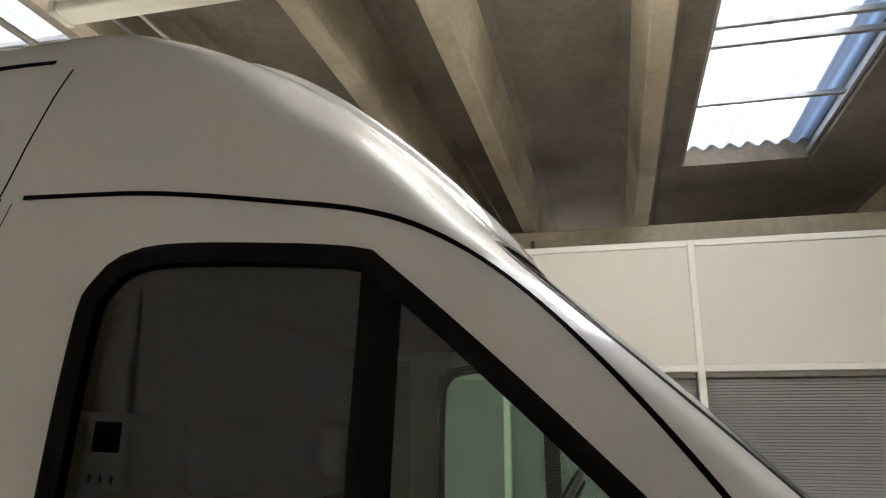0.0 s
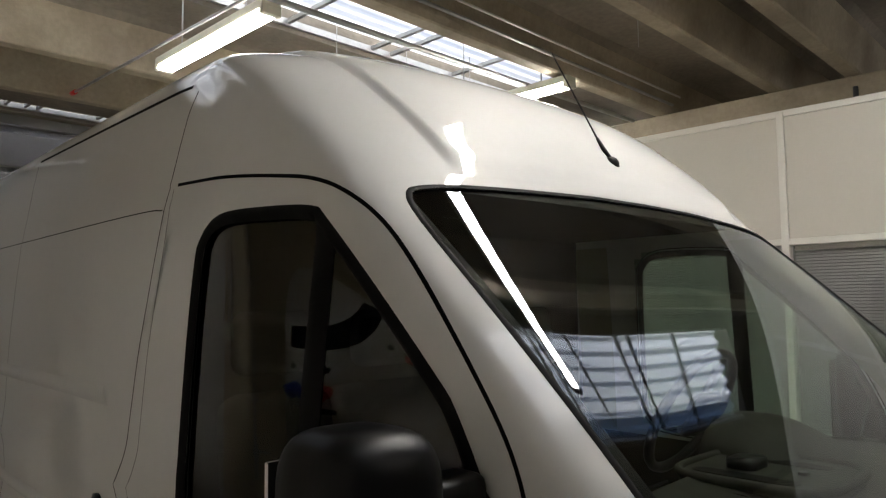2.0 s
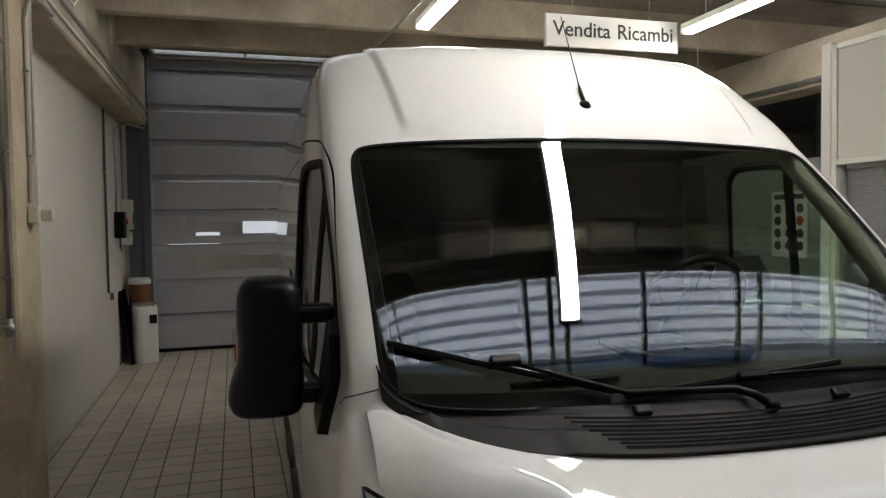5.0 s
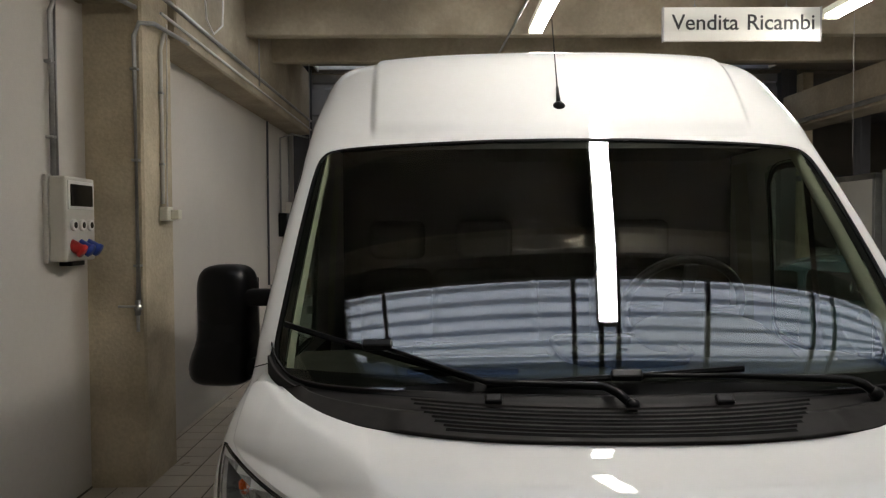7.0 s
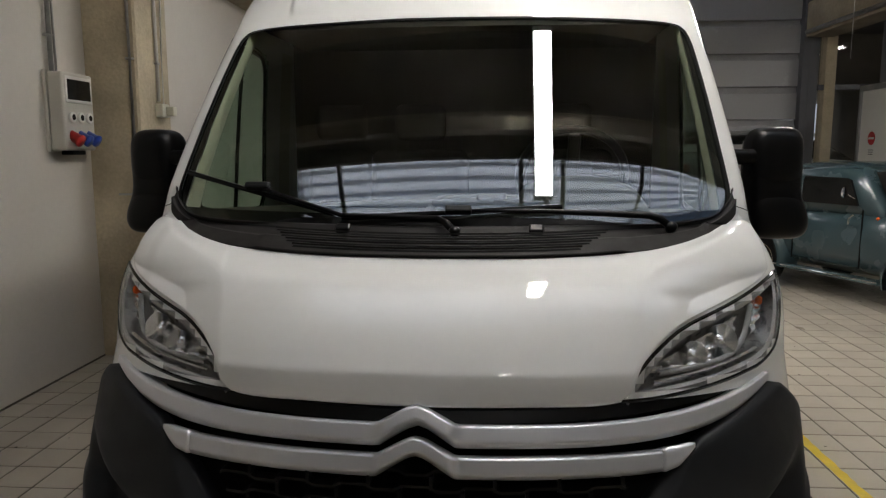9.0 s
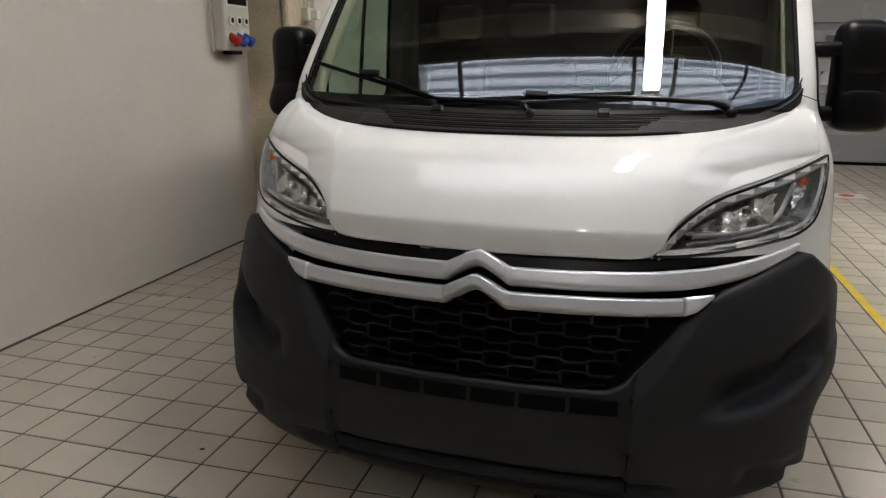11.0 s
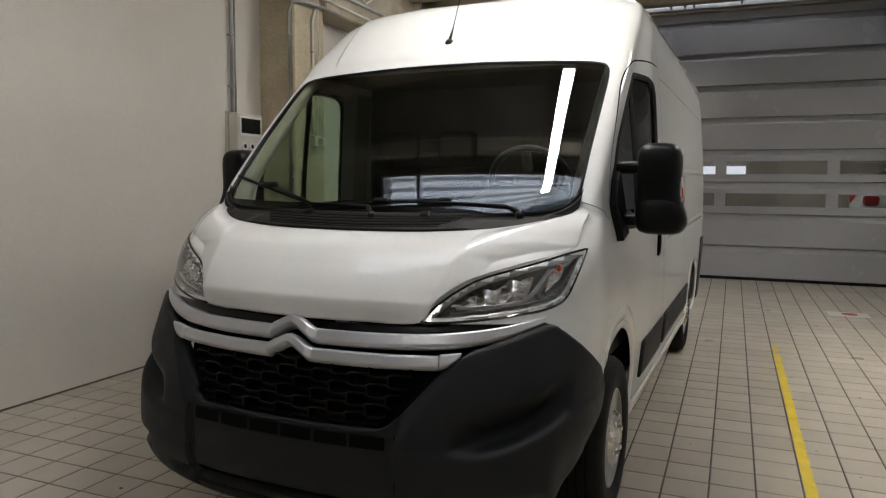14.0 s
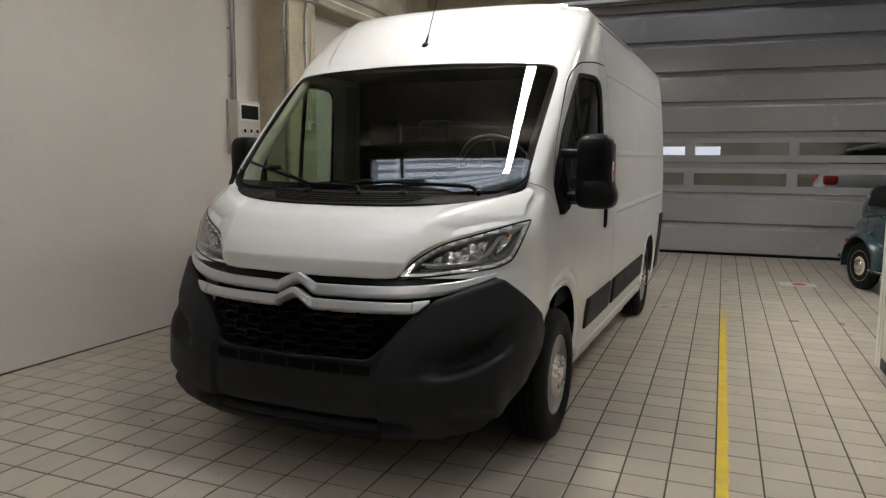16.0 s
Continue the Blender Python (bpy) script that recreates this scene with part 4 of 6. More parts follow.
# headlights
def headlight(sgn):
    e = new("headlight")
    e.parent = VAN
    e["label"] = "clear wraparound headlight with chrome reflectors"

    def fin(b):
        return b if sgn > 0 else mirror(b)
    lo, hi = smooth_outline(HEAD_LO, 0.015, False), smooth_outline(HEAD_HI, 0.015, False)
    part("housing", fin(patch(lo, hi, -0.055, 40, 12, 0.0, lambda x, z, v: 0.05 * max(0, abs(2 * v - 1) - 0.55) / 0.45)), M_HLBACK, e, smooth=True)
    lens = part("lens", fin(patch(lo, hi, 0.004, 44, 12, 0.006)), M_LENS, e, "clear plastic lens", True)
    lens.visible_shadow = False
    part("seal", fin(ribbon(HEAD, 0.0045, 0.003, True, 0.002)), M_GLOSSBLACK, e)
    # pale bezel inside the rim, light guide and lower chrome strips
    part("bezel", fin(ribbon(inset(HEAD, 0.012), 0.009, -0.007, True, 0.003)), M_LIGHTPL, e, "pale frosted bezel")
    part("lower_strip", fin(ribbon([(u, z + 0.034) for u, z in smooth_outline(HEAD_LO[1:5], 0.015, False)], 0.005, -0.014, False, 0.004)), M_REFLECT, e)
    guide = [("x", 0.862, 1.152), ("x", 0.845, 1.11), ("x", 0.825, 1.07), ("x", 0.795, 1.045), ("x", 0.74, 1.032), ("x", 0.66, 1.026), ("x", 0.58, 1.022)]
    part("light_guide", fin(ribbon(smooth_outline(uz(guide), 0.012, False), 0.0075, -0.020, False, 0.006)), M_LIGHTPL, e, "frosted light guide", True)
    # faceted reflector behind
    part("reflector_panel", fin(patch(uz([("x", 0.56, 1.025), ("x", 0.68, 1.03), ("x", 0.81, 1.045)]), uz([("x", 0.56, 1.038), ("x", 0.68, 1.085), ("x", 0.83, 1.145)]), -0.045, 60, 14, 0.0,
         lambda x, z, v: 0.016 * abs(math.sin(x * 58)) + 0.007 * math.sin(z * 190))), M_REFLECT, e, smooth=False)
    # reflector bowls
    for x, z, r in ((0.685, 1.062, 0.034), (0.77, 1.085, 0.042)):
        p = skin(u_front(x, z), z, -0.072)
        nrm = (skin(u_front(x, z), z, 0.0) - p).normalized()
        nrm = (nrm + Vector((0, -1.2, 0.1))).normalized()
        q = nrm.to_track_quat("Z", "Y").to_matrix().to_4x4()
        bowl = lathe([(r * 1.05, 0.052), (r, 0.05), (r * 0.86, 0.028), (r * 0.55, 0.008), (r * 0.2, 0.0), (0.006, 0.0)], 24, "z")
        part("reflector", fin(moved(bowl, Matrix.Translation(p) @ q)), M_REFLECT, e, smooth=True)
        part("bulb_shield", fin(moved(lathe([(0.0, 0.056), (r * 0.26, 0.054), (r * 0.3, 0.03), (r * 0.2, 0.0)], 16, "z"), Matrix.Translation(p) @ q)), M_REFLECT, e, smooth=True)
    # turn signal and side light behind fluted lenses
    part("turn_reflector", fin(patch(uz([("x", 0.855, 1.06), ("x", 0.91, 1.125)]), uz([("x", 0.87, 1.16), ("x", 0.915, 1.18)]), -0.04, 14, 10, 0.0, lambda x, z, v: 0.01 * abs(math.sin(z * 120)))), M_REFLECT, e)
    part("turn_bulb", fin(moved(lathe([(0.0, -0.014), (0.009, -0.008), (0.009, 0.008), (0.0, 0.014)], 10, "z"), Matrix.Translation(skin(u_front(0.893, 1.158), 1.158, -0.022)))), M_AMBER, e, "amber turn bulb", True)
    for k in range(5):
        z = 1.085 + 0.012 * k
        part("flute", fin(ribbon([(u_front(0.865 + 0.03 * j / 6, z + 0.01 * j / 6), z + 0.01 * j / 6) for j in range(7)], 0.004, -0.016, False, 0.004)), M_LENS, e)


headlight(1)
headlight(-1)

# dark bumper
BU_LO = uz([("x", 0.0, 0.262), ("x", 0.4, 0.264), ("x", 0.7, 0.29), ("x", 0.84, 0.325), ("x", 0.92, 0.38), ("y", 0.47, 0.45), ("y", 0.53, 0.56), ("y", 0.552, 0.65)])


def bumper_shape(x, z, v):
    a = abs(x)
    if a < 0.445:
        o = 0.012 * ease((z - 0.594) / 0.012) - 0.004
        o -= 0.045 * ease((0.352 - z) / 0.012) * ease((z - 0.295) / 0.012)
        return o
    # bevel along the grille, then the swollen corner
    d = min((a - 0.425) * 0.852 - (z - 0.61) * 0.524, (a - 0.585) * 0.353 - (z - 0.885) * 0.936)
    o = 0.010 - 0.030 * (1 - min(max(d / 0.048, 0.0), 1.0)) * ease((z - 0.57) / 0.05)
    # ledge with the fog lamp scoop above it
    zl = 0.548 + 1.5 * max(a - 0.68, 0.0) ** 2
    scoop = ease((a - 0.60) / 0.14) * (1 - ease((a - 0.90) / 0.06))
    o += 0.007 * (1 - ease((z - zl + 0.02) / 0.035))
    o -= 0.075 * scoop * ease((z - zl) / 0.025) * (1 - ease((z - zl - 0.05) / 0.11))
    # small lower recess
    o -= 0.022 * ease((a - 0.72) / 0.05) * (1 - ease((a - 0.88) / 0.04)) * ease((z - 0.335) / 0.02) * (1 - ease((z - 0.375) / 0.05))
    o -= 0.045 * (1 - ease((a - 0.50) / 0.10)) * ease((0.352 - z) / 0.012) * ease((z - 0.295) / 0.012)
    # the lower corner draws in ahead of the wheel
    o -= 0.05 * ease((a - 0.90) / 0.075) * ease((0.64 - z) / 0.22)
    return o


bumper = part("front_bumper", joined(lambda: patch(BU_LO, BU_HI, 0.012, 130, 56, 0.03, bumper_shape)), M_BLACKPL, VAN, "dark grey unpainted plastic bumper", True)
both("bumper_seam", lambda: ribbon([(u_front(0.447, z), z) for z in np.linspace(0.30, 0.60, 16)], 0.0025, 0.0165, False), M_GAP, bumper)

# dark faces on the bumper, standing in for the shaded slots under the grille
for k in range(6):
    x0 = -0.42 + 0.14 * k + 0.006
    x1 = x0 + 0.128
    for_z = (0.548, 0.592)
    bb = bmesh.new()
    cols = []
    for j in range(7):
        x = x0 + (x1 - x0) * j / 6
        cols.append([bb.verts.new((x, front_y(x, z) - 0.0125, z)) for z in for_z])
    for p, q in zip(cols, cols[1:]):
        bb.faces.new((p[0], q[0], q[1], p[1]))
    part("air_slot", bb, M_GAP, bumper)

# dark strip for the shade in the lower slot
both("lower_slot", lambda: ribbon([(u_front(0.56 * k / 20, 0.325), 0.325) for k in range(21)], 0.02, -0.020, False), M_GAP, bumper)
# grille: dark backing and honeycomb bars
G_LO = uz([("x", 0.0, 0.60), ("x", 0.38, 0.605), ("x", 0.42, 0.625), ("x", 0.565, 0.79)])
G_HI = uz([("x", 0.0, 0.95), ("x", 0.3, 0.95), ("x", 0.47, 0.955), ("x", 0.565, 0.93)])
grille = part("grille", joined(lambda: patch(G_LO, G_HI, -0.045, 40, 8, 0.0)), M_GAP, VAN, "black honeycomb grille", True)
N_ROW = 6
for r in range(N_ROW + 1):
    z = 0.618 + 0.033 * r
    half = 0.375 + (z - 0.615) * 0.62
    line = []
    for k in range(121):
        x = -half + 2 * half * k / 120
        ph = (x / 0.145 + (0.5 if r % 2 else 0)) % 1.0
        w = 0.5 - abs(ph - 0.5)
        dz = 0.010 * min(max((w - 0.18) / 0.1, 0), 1)
        line.append((x, front_y(x, z) + 0.004, z + dz))
    bb = bmesh.new()
    rowv = [[bb.verts.new((x, y + dy, zz + dv)) for dy, dv in ((0.0, -0.0035), (0.0, 0.0035), (0.03, 0.005), (0.03, -0.005))] for x, y, zz in line]
    for p, q in zip(rowv, rowv[1:]):
        for j in range(4):
            bb.faces.new((p[j], q[j], q[(j + 1) % 4], p[(j + 1) % 4]))
    bmesh.ops.recalc_face_normals(bb, faces=bb.faces[:])
    part("grille_bar", bb, M_BLACK, grille)
for r in range(N_ROW):
    z = 0.618 + 0.033 * r
    half = 0.40 + (z - 0.615) * 0.62
    k = -4
    while k <= 4:
        x = (k + (0.25 if r % 2 else 0.75)) * 0.145
        if abs(x) < half - 0.03:
            y = front_y(x, z)
            part("grille_web", moved(box(-0.004, 0.004, -0.0, 0.03, 0, 0.034), Matrix.Translation((x, y + 0.006, z))), M_BLACK, grille)
        k += 1
# lower intake lip
both("lower_lip", lambda: patch(uz([("x", 0.0, 0.245), ("x", 0.4, 0.247), ("x", 0.6, 0.262)]), uz([("x", 0.0, 0.285), ("x", 0.4, 0.287), ("x", 0.6, 0.297)]), 0.02, 30, 4, 0.03), M_BLACK, VAN)
# black filler below the bonnet
part("bonnet_filler", joined(lambda: patch(uz([("x", 0.0, 0.925), ("x", 0.45, 0.935), ("x", 0.7, 0.955), ("x", 0.84, 0.975)]), uz([("x", 0.0, 0.953), ("x", 0.45, 0.962), ("x", 0.7, 0.974), ("x", 0.845, 0.998)]), -0.016, 40, 4, 0.0)), M_BLACK, VAN, "", True)


# two silver bars that rise to a chevron in the middle
def chevron_bar(name, lo0, hi0, peak, ends_lo, ends_hi, xe, bend_lo, bend_hi):
    def curve(base, end, pk, bend):
        pts = []
        for k in range(171):
            x = xe * (k / 170) ** 1.3
            z = base + (end - base) * (x / xe) ** bend + pk * max(0.0, 1 - (math.hypot(x, 0.016) - 0.012) / 0.08)
            pts.append((u_front(x, z), z))
        return pts

    def shape(x, z, v):
        face = 0.012 * min(1.0, v / 0.22, (1 - v) / 0.12)
        return face + 0.02 * ease((0.1 - abs(x)) / 0.022) * min(1.0, 0.45 + v / 0.5, 0.45 + (1 - v) / 0.35)
    return part(name, joined(lambda: patch(curve(lo0, ends_lo, peak + 0.004, bend_lo), curve(hi0, ends_hi, peak - 0.004, bend_hi), 0.003, 150, 14, 0.025, shape)), M_SILVER, VAN, "satin silver grille bar with a raised chevron", True)



chevron_bar("grille_bar_upper", 0.876, 0.925, 0.043, 0.963, 0.985, 0.862, 5.5, 4.2)
chevron_bar("grille_bar_lower", 0.812, 0.861, 0.044, 0.816, 0.863, 0.56, 3.0, 3.0)
both("bar_end", lambda: patch(uz([("x", 0.562, 0.817), ("x", 0.59, 0.826), ("x", 0.63, 0.862)]), uz([("x", 0.562, 0.865), ("x", 0.59, 0.867), ("x", 0.63, 0.870)]), 0.018, 12, 4, 0.02, lambda x, z, v: 0.012 * ease((x - 0.555) / 0.06)), M_SILVER, VAN, "bright silver bar end")
# seams
both("door_gap", lambda: ribbon(side_outline([(2.08, 2.108), (1.82, 2.094), (1.65, 2.076), (1.51, 2.052), (1.405, 2.014), (1.30, 1.944), (1.182, 1.83),
     (1.065, 1.692), (0.99, 1.582), (0.955, 1.48), (0.935, 1.36), (0.93, 1.25)], 0.02, False), 0.0042, 0.001, False), M_GAP, VAN)
both("door_gap_rear", lambda: ribbon(smooth_outline(uz([("y", 2.125, 2.11), ("y", 2.15, 2.045), ("y", 2.19, 1.85), ("y", 2.24, 1.6), ("y", 2.31, 1.28), ("y", 2.35, 1.04), ("y", 2.36, 0.5)]), 0.03, False), 0.0022, 0.001, False), M_GAP, VAN)
both("door_gap_inner", lambda: ribbon(smooth_outline(uz([("y", 2.1, 2.1), ("y", 2.13, 1.9), ("y", 2.17, 1.65), ("y", 2.23, 1.35), ("y", 2.27, 1.04), ("y", 2.28, 0.5)]), 0.03, False), 0.0012, 0.001, False), M_GAP, VAN)
both("roof_seam", lambda: ribbon(smooth_outline(uz([("y", 2.065, 2.36), ("y", 2.1, 2.22), ("y", 2.13, 2.11)]), 0.03, False), 0.0022, 0.001, False), M_GAP, VAN)
both("pillar_seam", lambda: ribbon(smooth_outline(uz([("x", 0.889, 1.378), ("y", 0.78, 1.345), ("y", 0.86, 1.31), ("y", 0.93, 1.265)]), 0.02, False), 0.0016, 0.004, False), M_GAP, VAN)
both("slide_rail", lambda: ribbon(smooth_outline(uz([("y", 2.11, 2.383), ("y", 2.8, 2.392), ("y", 3.55, 2.40)]), 0.05, False), 0.006, 0.001, False), M_GAP, VAN, "dark roof rail slot")
# no seam here: a dark line painted for the shade of the crease
both("side_crease", lambda: ribbon(smooth_outline(uz([("y", 2.16, 2.05), ("y", 2.6, 2.06), ("y", 5.2, 2.06)]), 0.05, False), 0.0016, 0.0008, False), M_GAP, VAN)
both("panel_gap", lambda: ribbon(smooth_outline(uz([("y", 3.55, 2.38), ("y", 3.56, 1.5), ("y", 3.57, 0.5)]), 0.05, False), 0.0018, 0.001, False), M_GAP, VAN)
# raised swage lines along the flank
for zc in (1.12, 1.52):
    both("swage", lambda: patch(uz([("y", 2.42, zc), ("y", 3.9, zc + 0.01), ("y", 5.2, zc + 0.02)]), uz([("y", 2.42, zc + 0.05), ("y", 3.9, zc + 0.06), ("y", 5.2, zc + 0.07)]), 0.001, 50, 6, 0.0, lambda x, z, v: 0.006 * math.sin(math.pi * v)), M_WHITE, VAN)
# side windows
def side_glass():
    b = bmesh.new()
    rows = []
    for k in range(31):
        z = 1.225 + (2.035 - 1.225) * k / 30
        rows.append([b.verts.new(skin(u_side(0.955 + 1.045 * j / 30, z), z, -0.012)) for j in range(31)])
    for i in range(30):
        zm = 1.225 + (2.035 - 1.225) * (i + 0.5) / 30
        for j in range(30):
            if inside(WIN, u_side(0.955 + 1.045 * (j + 0.5) / 30, zm), zm):
                b.faces.new((rows[i][j], rows[i][j + 1], rows[i + 1][j + 1], rows[i + 1][j]))
    bmesh.ops.delete(b, geom=[v for v in b.verts if not v.link_faces], context="VERTS")
    return b


for fin in (lambda q: q, mirror):
    o = part("side_window", fin(side_glass()), M_SIDEGLASS, VAN, "tinted door glass", True)
    o.visible_shadow = False
both("window_seal", lambda: ribbon(inset(WIN, 0.013), 0.0175, 0.003, True, 0.006), M_SEAL, VAN, "black rubber window frame")
both("window_divider", lambda: ribbon([(u_side(1.475 + 0.0 * k, 1.25 + 0.74 * k / 10), 1.25 + 0.74 * k / 10) for k in range(11)], 0.03, -0.006, False, 0.004), M_SEAL, VAN)
both("quarter_frame", lambda: patch(uz([("y", 0.96, 1.25), ("y", 1.1, 1.25), ("y", 1.2, 1.25)]), uz([("y", 0.96, 1.36), ("y", 1.1, 1.60), ("y", 1.2, 1.32)]), -0.001, 16, 6, 0.01), M_BLACK, VAN)

# wheel arches, liners and wheels
for line, nm, yc in ((ARCH_S, "front_arch", 0.94), (RARCH_S, "rear_arch", 4.39)):
    edge = [q for i, q in enumerate(line) if q[1] > (0.66 if nm == "front_arch" and i < len(line) // 2 else 0.3)]
    both(nm, lambda: ribbon(edge, 0.02, 0.004, False, 0.007), M_WHITE, VAN)
    for sgn in (1, -1):
        lb = bmesh.new()
        ring = []
        for k in range(25):
            a = math.pi * k / 24
            y, z = yc + 0.42 * math.cos(a), 0.38 + 0.45 * math.sin(a)
            ring.append([lb.verts.new((sgn * x, y, z)) for x in (0.955, 0.62)])
        for p, q in zip(ring, ring[1:]):
            lb.faces.new((p[0], p[1], q[1], q[0]))
        lb.faces.new([p[1] for p in ring])
        part("wheel_house", lb, M_GAP, VAN)
both("arch_flare", lambda: patch([(u, z + 0.015) for u, z in ARCH_S if z > 0.62], [(u, z + 0.075) for u, z in ARCH_S if z > 0.62], 0.001, 40, 6, 0.0, lambda x, z, v: 0.010 * math.sin(math.pi * v)), M_WHITE, VAN)


def wheel(x, y, sgn, steer=0.0):
    e = new("wheel")
    e.parent = VAN
    e.matrix_basis = pose(x, y, 0.352, 0, 0, steer) @ Matrix.Diagonal((sgn, 1, 1, 1))
    R = 0.352
    part("tyre", lathe([(0.215, -0.10), (0.235, -0.112), (0.30, -0.115), (0.335, -0.10), (R, -0.075), (R, 0.075), (0.335, 0.10), (0.30, 0.113), (0.235, 0.11), (0.215, 0.095)], 56, "x"), M_RUBBER, e, "black tyre", True)
    for k in range(4):
        part("tread_groove", lathe([(R + 0.0008, -0.055 + 0.037 * k - 0.004), (R + 0.0008, -0.055 + 0.037 * k + 0.004)], 56, "x"), M_GAP, e)
    rim = part("rim", lathe([(0.214, 0.098), (0.205, 0.10), (0.198, 0.085), (0.19, 0.06), (0.19, -0.09), (0.0, -0.09)], 48, "x"), M_STEEL, e, "steel rim", True)
    part("wheel_cover", lathe([(0.196, 0.088), (0.186, 0.096), (0.155, 0.088), (0.125, 0.092), (0.105, 0.118), (0.09, 0.122), (0.075, 0.108), (0.045, 0.11), (0.04, 0.122), (0.0, 0.126)], 48, "x"), M_WHEEL, rim, "silver wheel cover", True)
    for k in range(12):
        a = 2 * math.pi * k / 12
        part("vent_hole", moved(lathe([(0.0, 0.0), (0.021, 0.0), (0.021, 0.007), (0.0, 0.007)], 12, "x"), Matrix.Translation((0.0895, 0.165 * math.cos(a), 0.165 * math.sin(a)))), M_GAP, rim)
    for k in range(5):
        a = 2 * math.pi * (k + 0.3) / 5
        part("wheel_bolt", moved(lathe([(0.013, 0.0), (0.013, 0.014), (0.007, 0.02), (0.0, 0.02)], 8, "x"), Matrix.Translation((0.108, 0.07 * math.cos(a), 0.07 * math.sin(a)))), M_WHEEL, rim)


for sgn in (1, -1):
    wheel(sgn * 0.897, 0.95, sgn)
    wheel(sgn * 0.875, 4.39, sgn)

# lower side mouldings and rear corner
both("side_moulding", lambda: patch(uz([("y", 1.48, 0.49), ("y", 2.3, 0.49)]), uz([("y", 1.50, 0.66), ("y", 2.3, 0.66)]), 0.012, 10, 6, 0.014), M_BLACKPL, VAN, "dark lower side moulding")
both("side_moulding_long", lambda: patch(uz([("y", 2.34, 0.49), ("y", 3.9, 0.49)]), uz([("y", 2.34, 0.66), ("y", 3.9, 0.66)]), 0.012, 16, 6, 0.014), M_BLACKPL, VAN, "dark lower side moulding")
both("sill", lambda: patch(uz([("y", 1.30, 0.30), ("y", 3.96, 0.30)]), uz([("y", 1.30, 0.40), ("y", 3.96, 0.40)]), 0.008, 16, 4, 0.012), M_WHITE, VAN)
both("rear_corner_moulding", lambda: patch(uz([("y", 4.9, 0.4), ("y", 5.36, 0.4)]), uz([("y", 4.9, 0.95), ("y", 5.36, 0.95)]), 0.012, 8, 6, 0.014), M_BLACKPL, VAN)

# door handles
for (ya, yb_) in ((1.955, 2.085), (2.375, 2.505)):
    def handle():
        b = bmesh.new()
        zc, hz, hy = 1.165, 0.11, (yb_ - ya) / 2
        line = [(u_side((ya + yb_) / 2 - 0.02 * (1.165 - 1.165 - hz * math.sin(a)) / hz * 0.9 + hy * 0.55 * (abs(math.cos(a)) ** 0.6) * (1 if math.cos(a) > 0 else -1), zc + hz * (abs(math.sin(a)) ** 0.7) * (1 if math.sin(a) > 0 else -1)), zc + hz * (abs(math.sin(a)) ** 0.7) * (1 if math.sin(a) > 0 else -1)) for a in np.linspace(0, 2 * math.pi, 28, endpoint=False)]
        ring = [[b.verts.new(skin(u, z, o)) for u, z in line] for o in (0.0, 0.010)]
        c = [(sum(q[0] for q in line) / 28, zc)]
        inn = [b.verts.new(skin(c[0][0] + (u - c[0][0]) * 0.7, zc + (z - zc) * 0.86, 0.018)) for u, z in line]
        for k in range(28):
            j = (k + 1) % 28
            b.faces.new((ring[0][k], ring[0][j], ring[1][j], ring[1][k]))
            b.faces.new((ring[1][k], ring[1][j], inn[j], inn[k]))
        b.faces.new(inn)
        bmesh.ops.recalc_face_normals(b, faces=b.faces[:])
        return b
    part("door_handle", mirror(handle()), M_BLACK, VAN, "black vertical door handle", True)
    if ya < 2.2:
        part("door_handle", handle(), M_BLACK, VAN, "black vertical door handle", True)


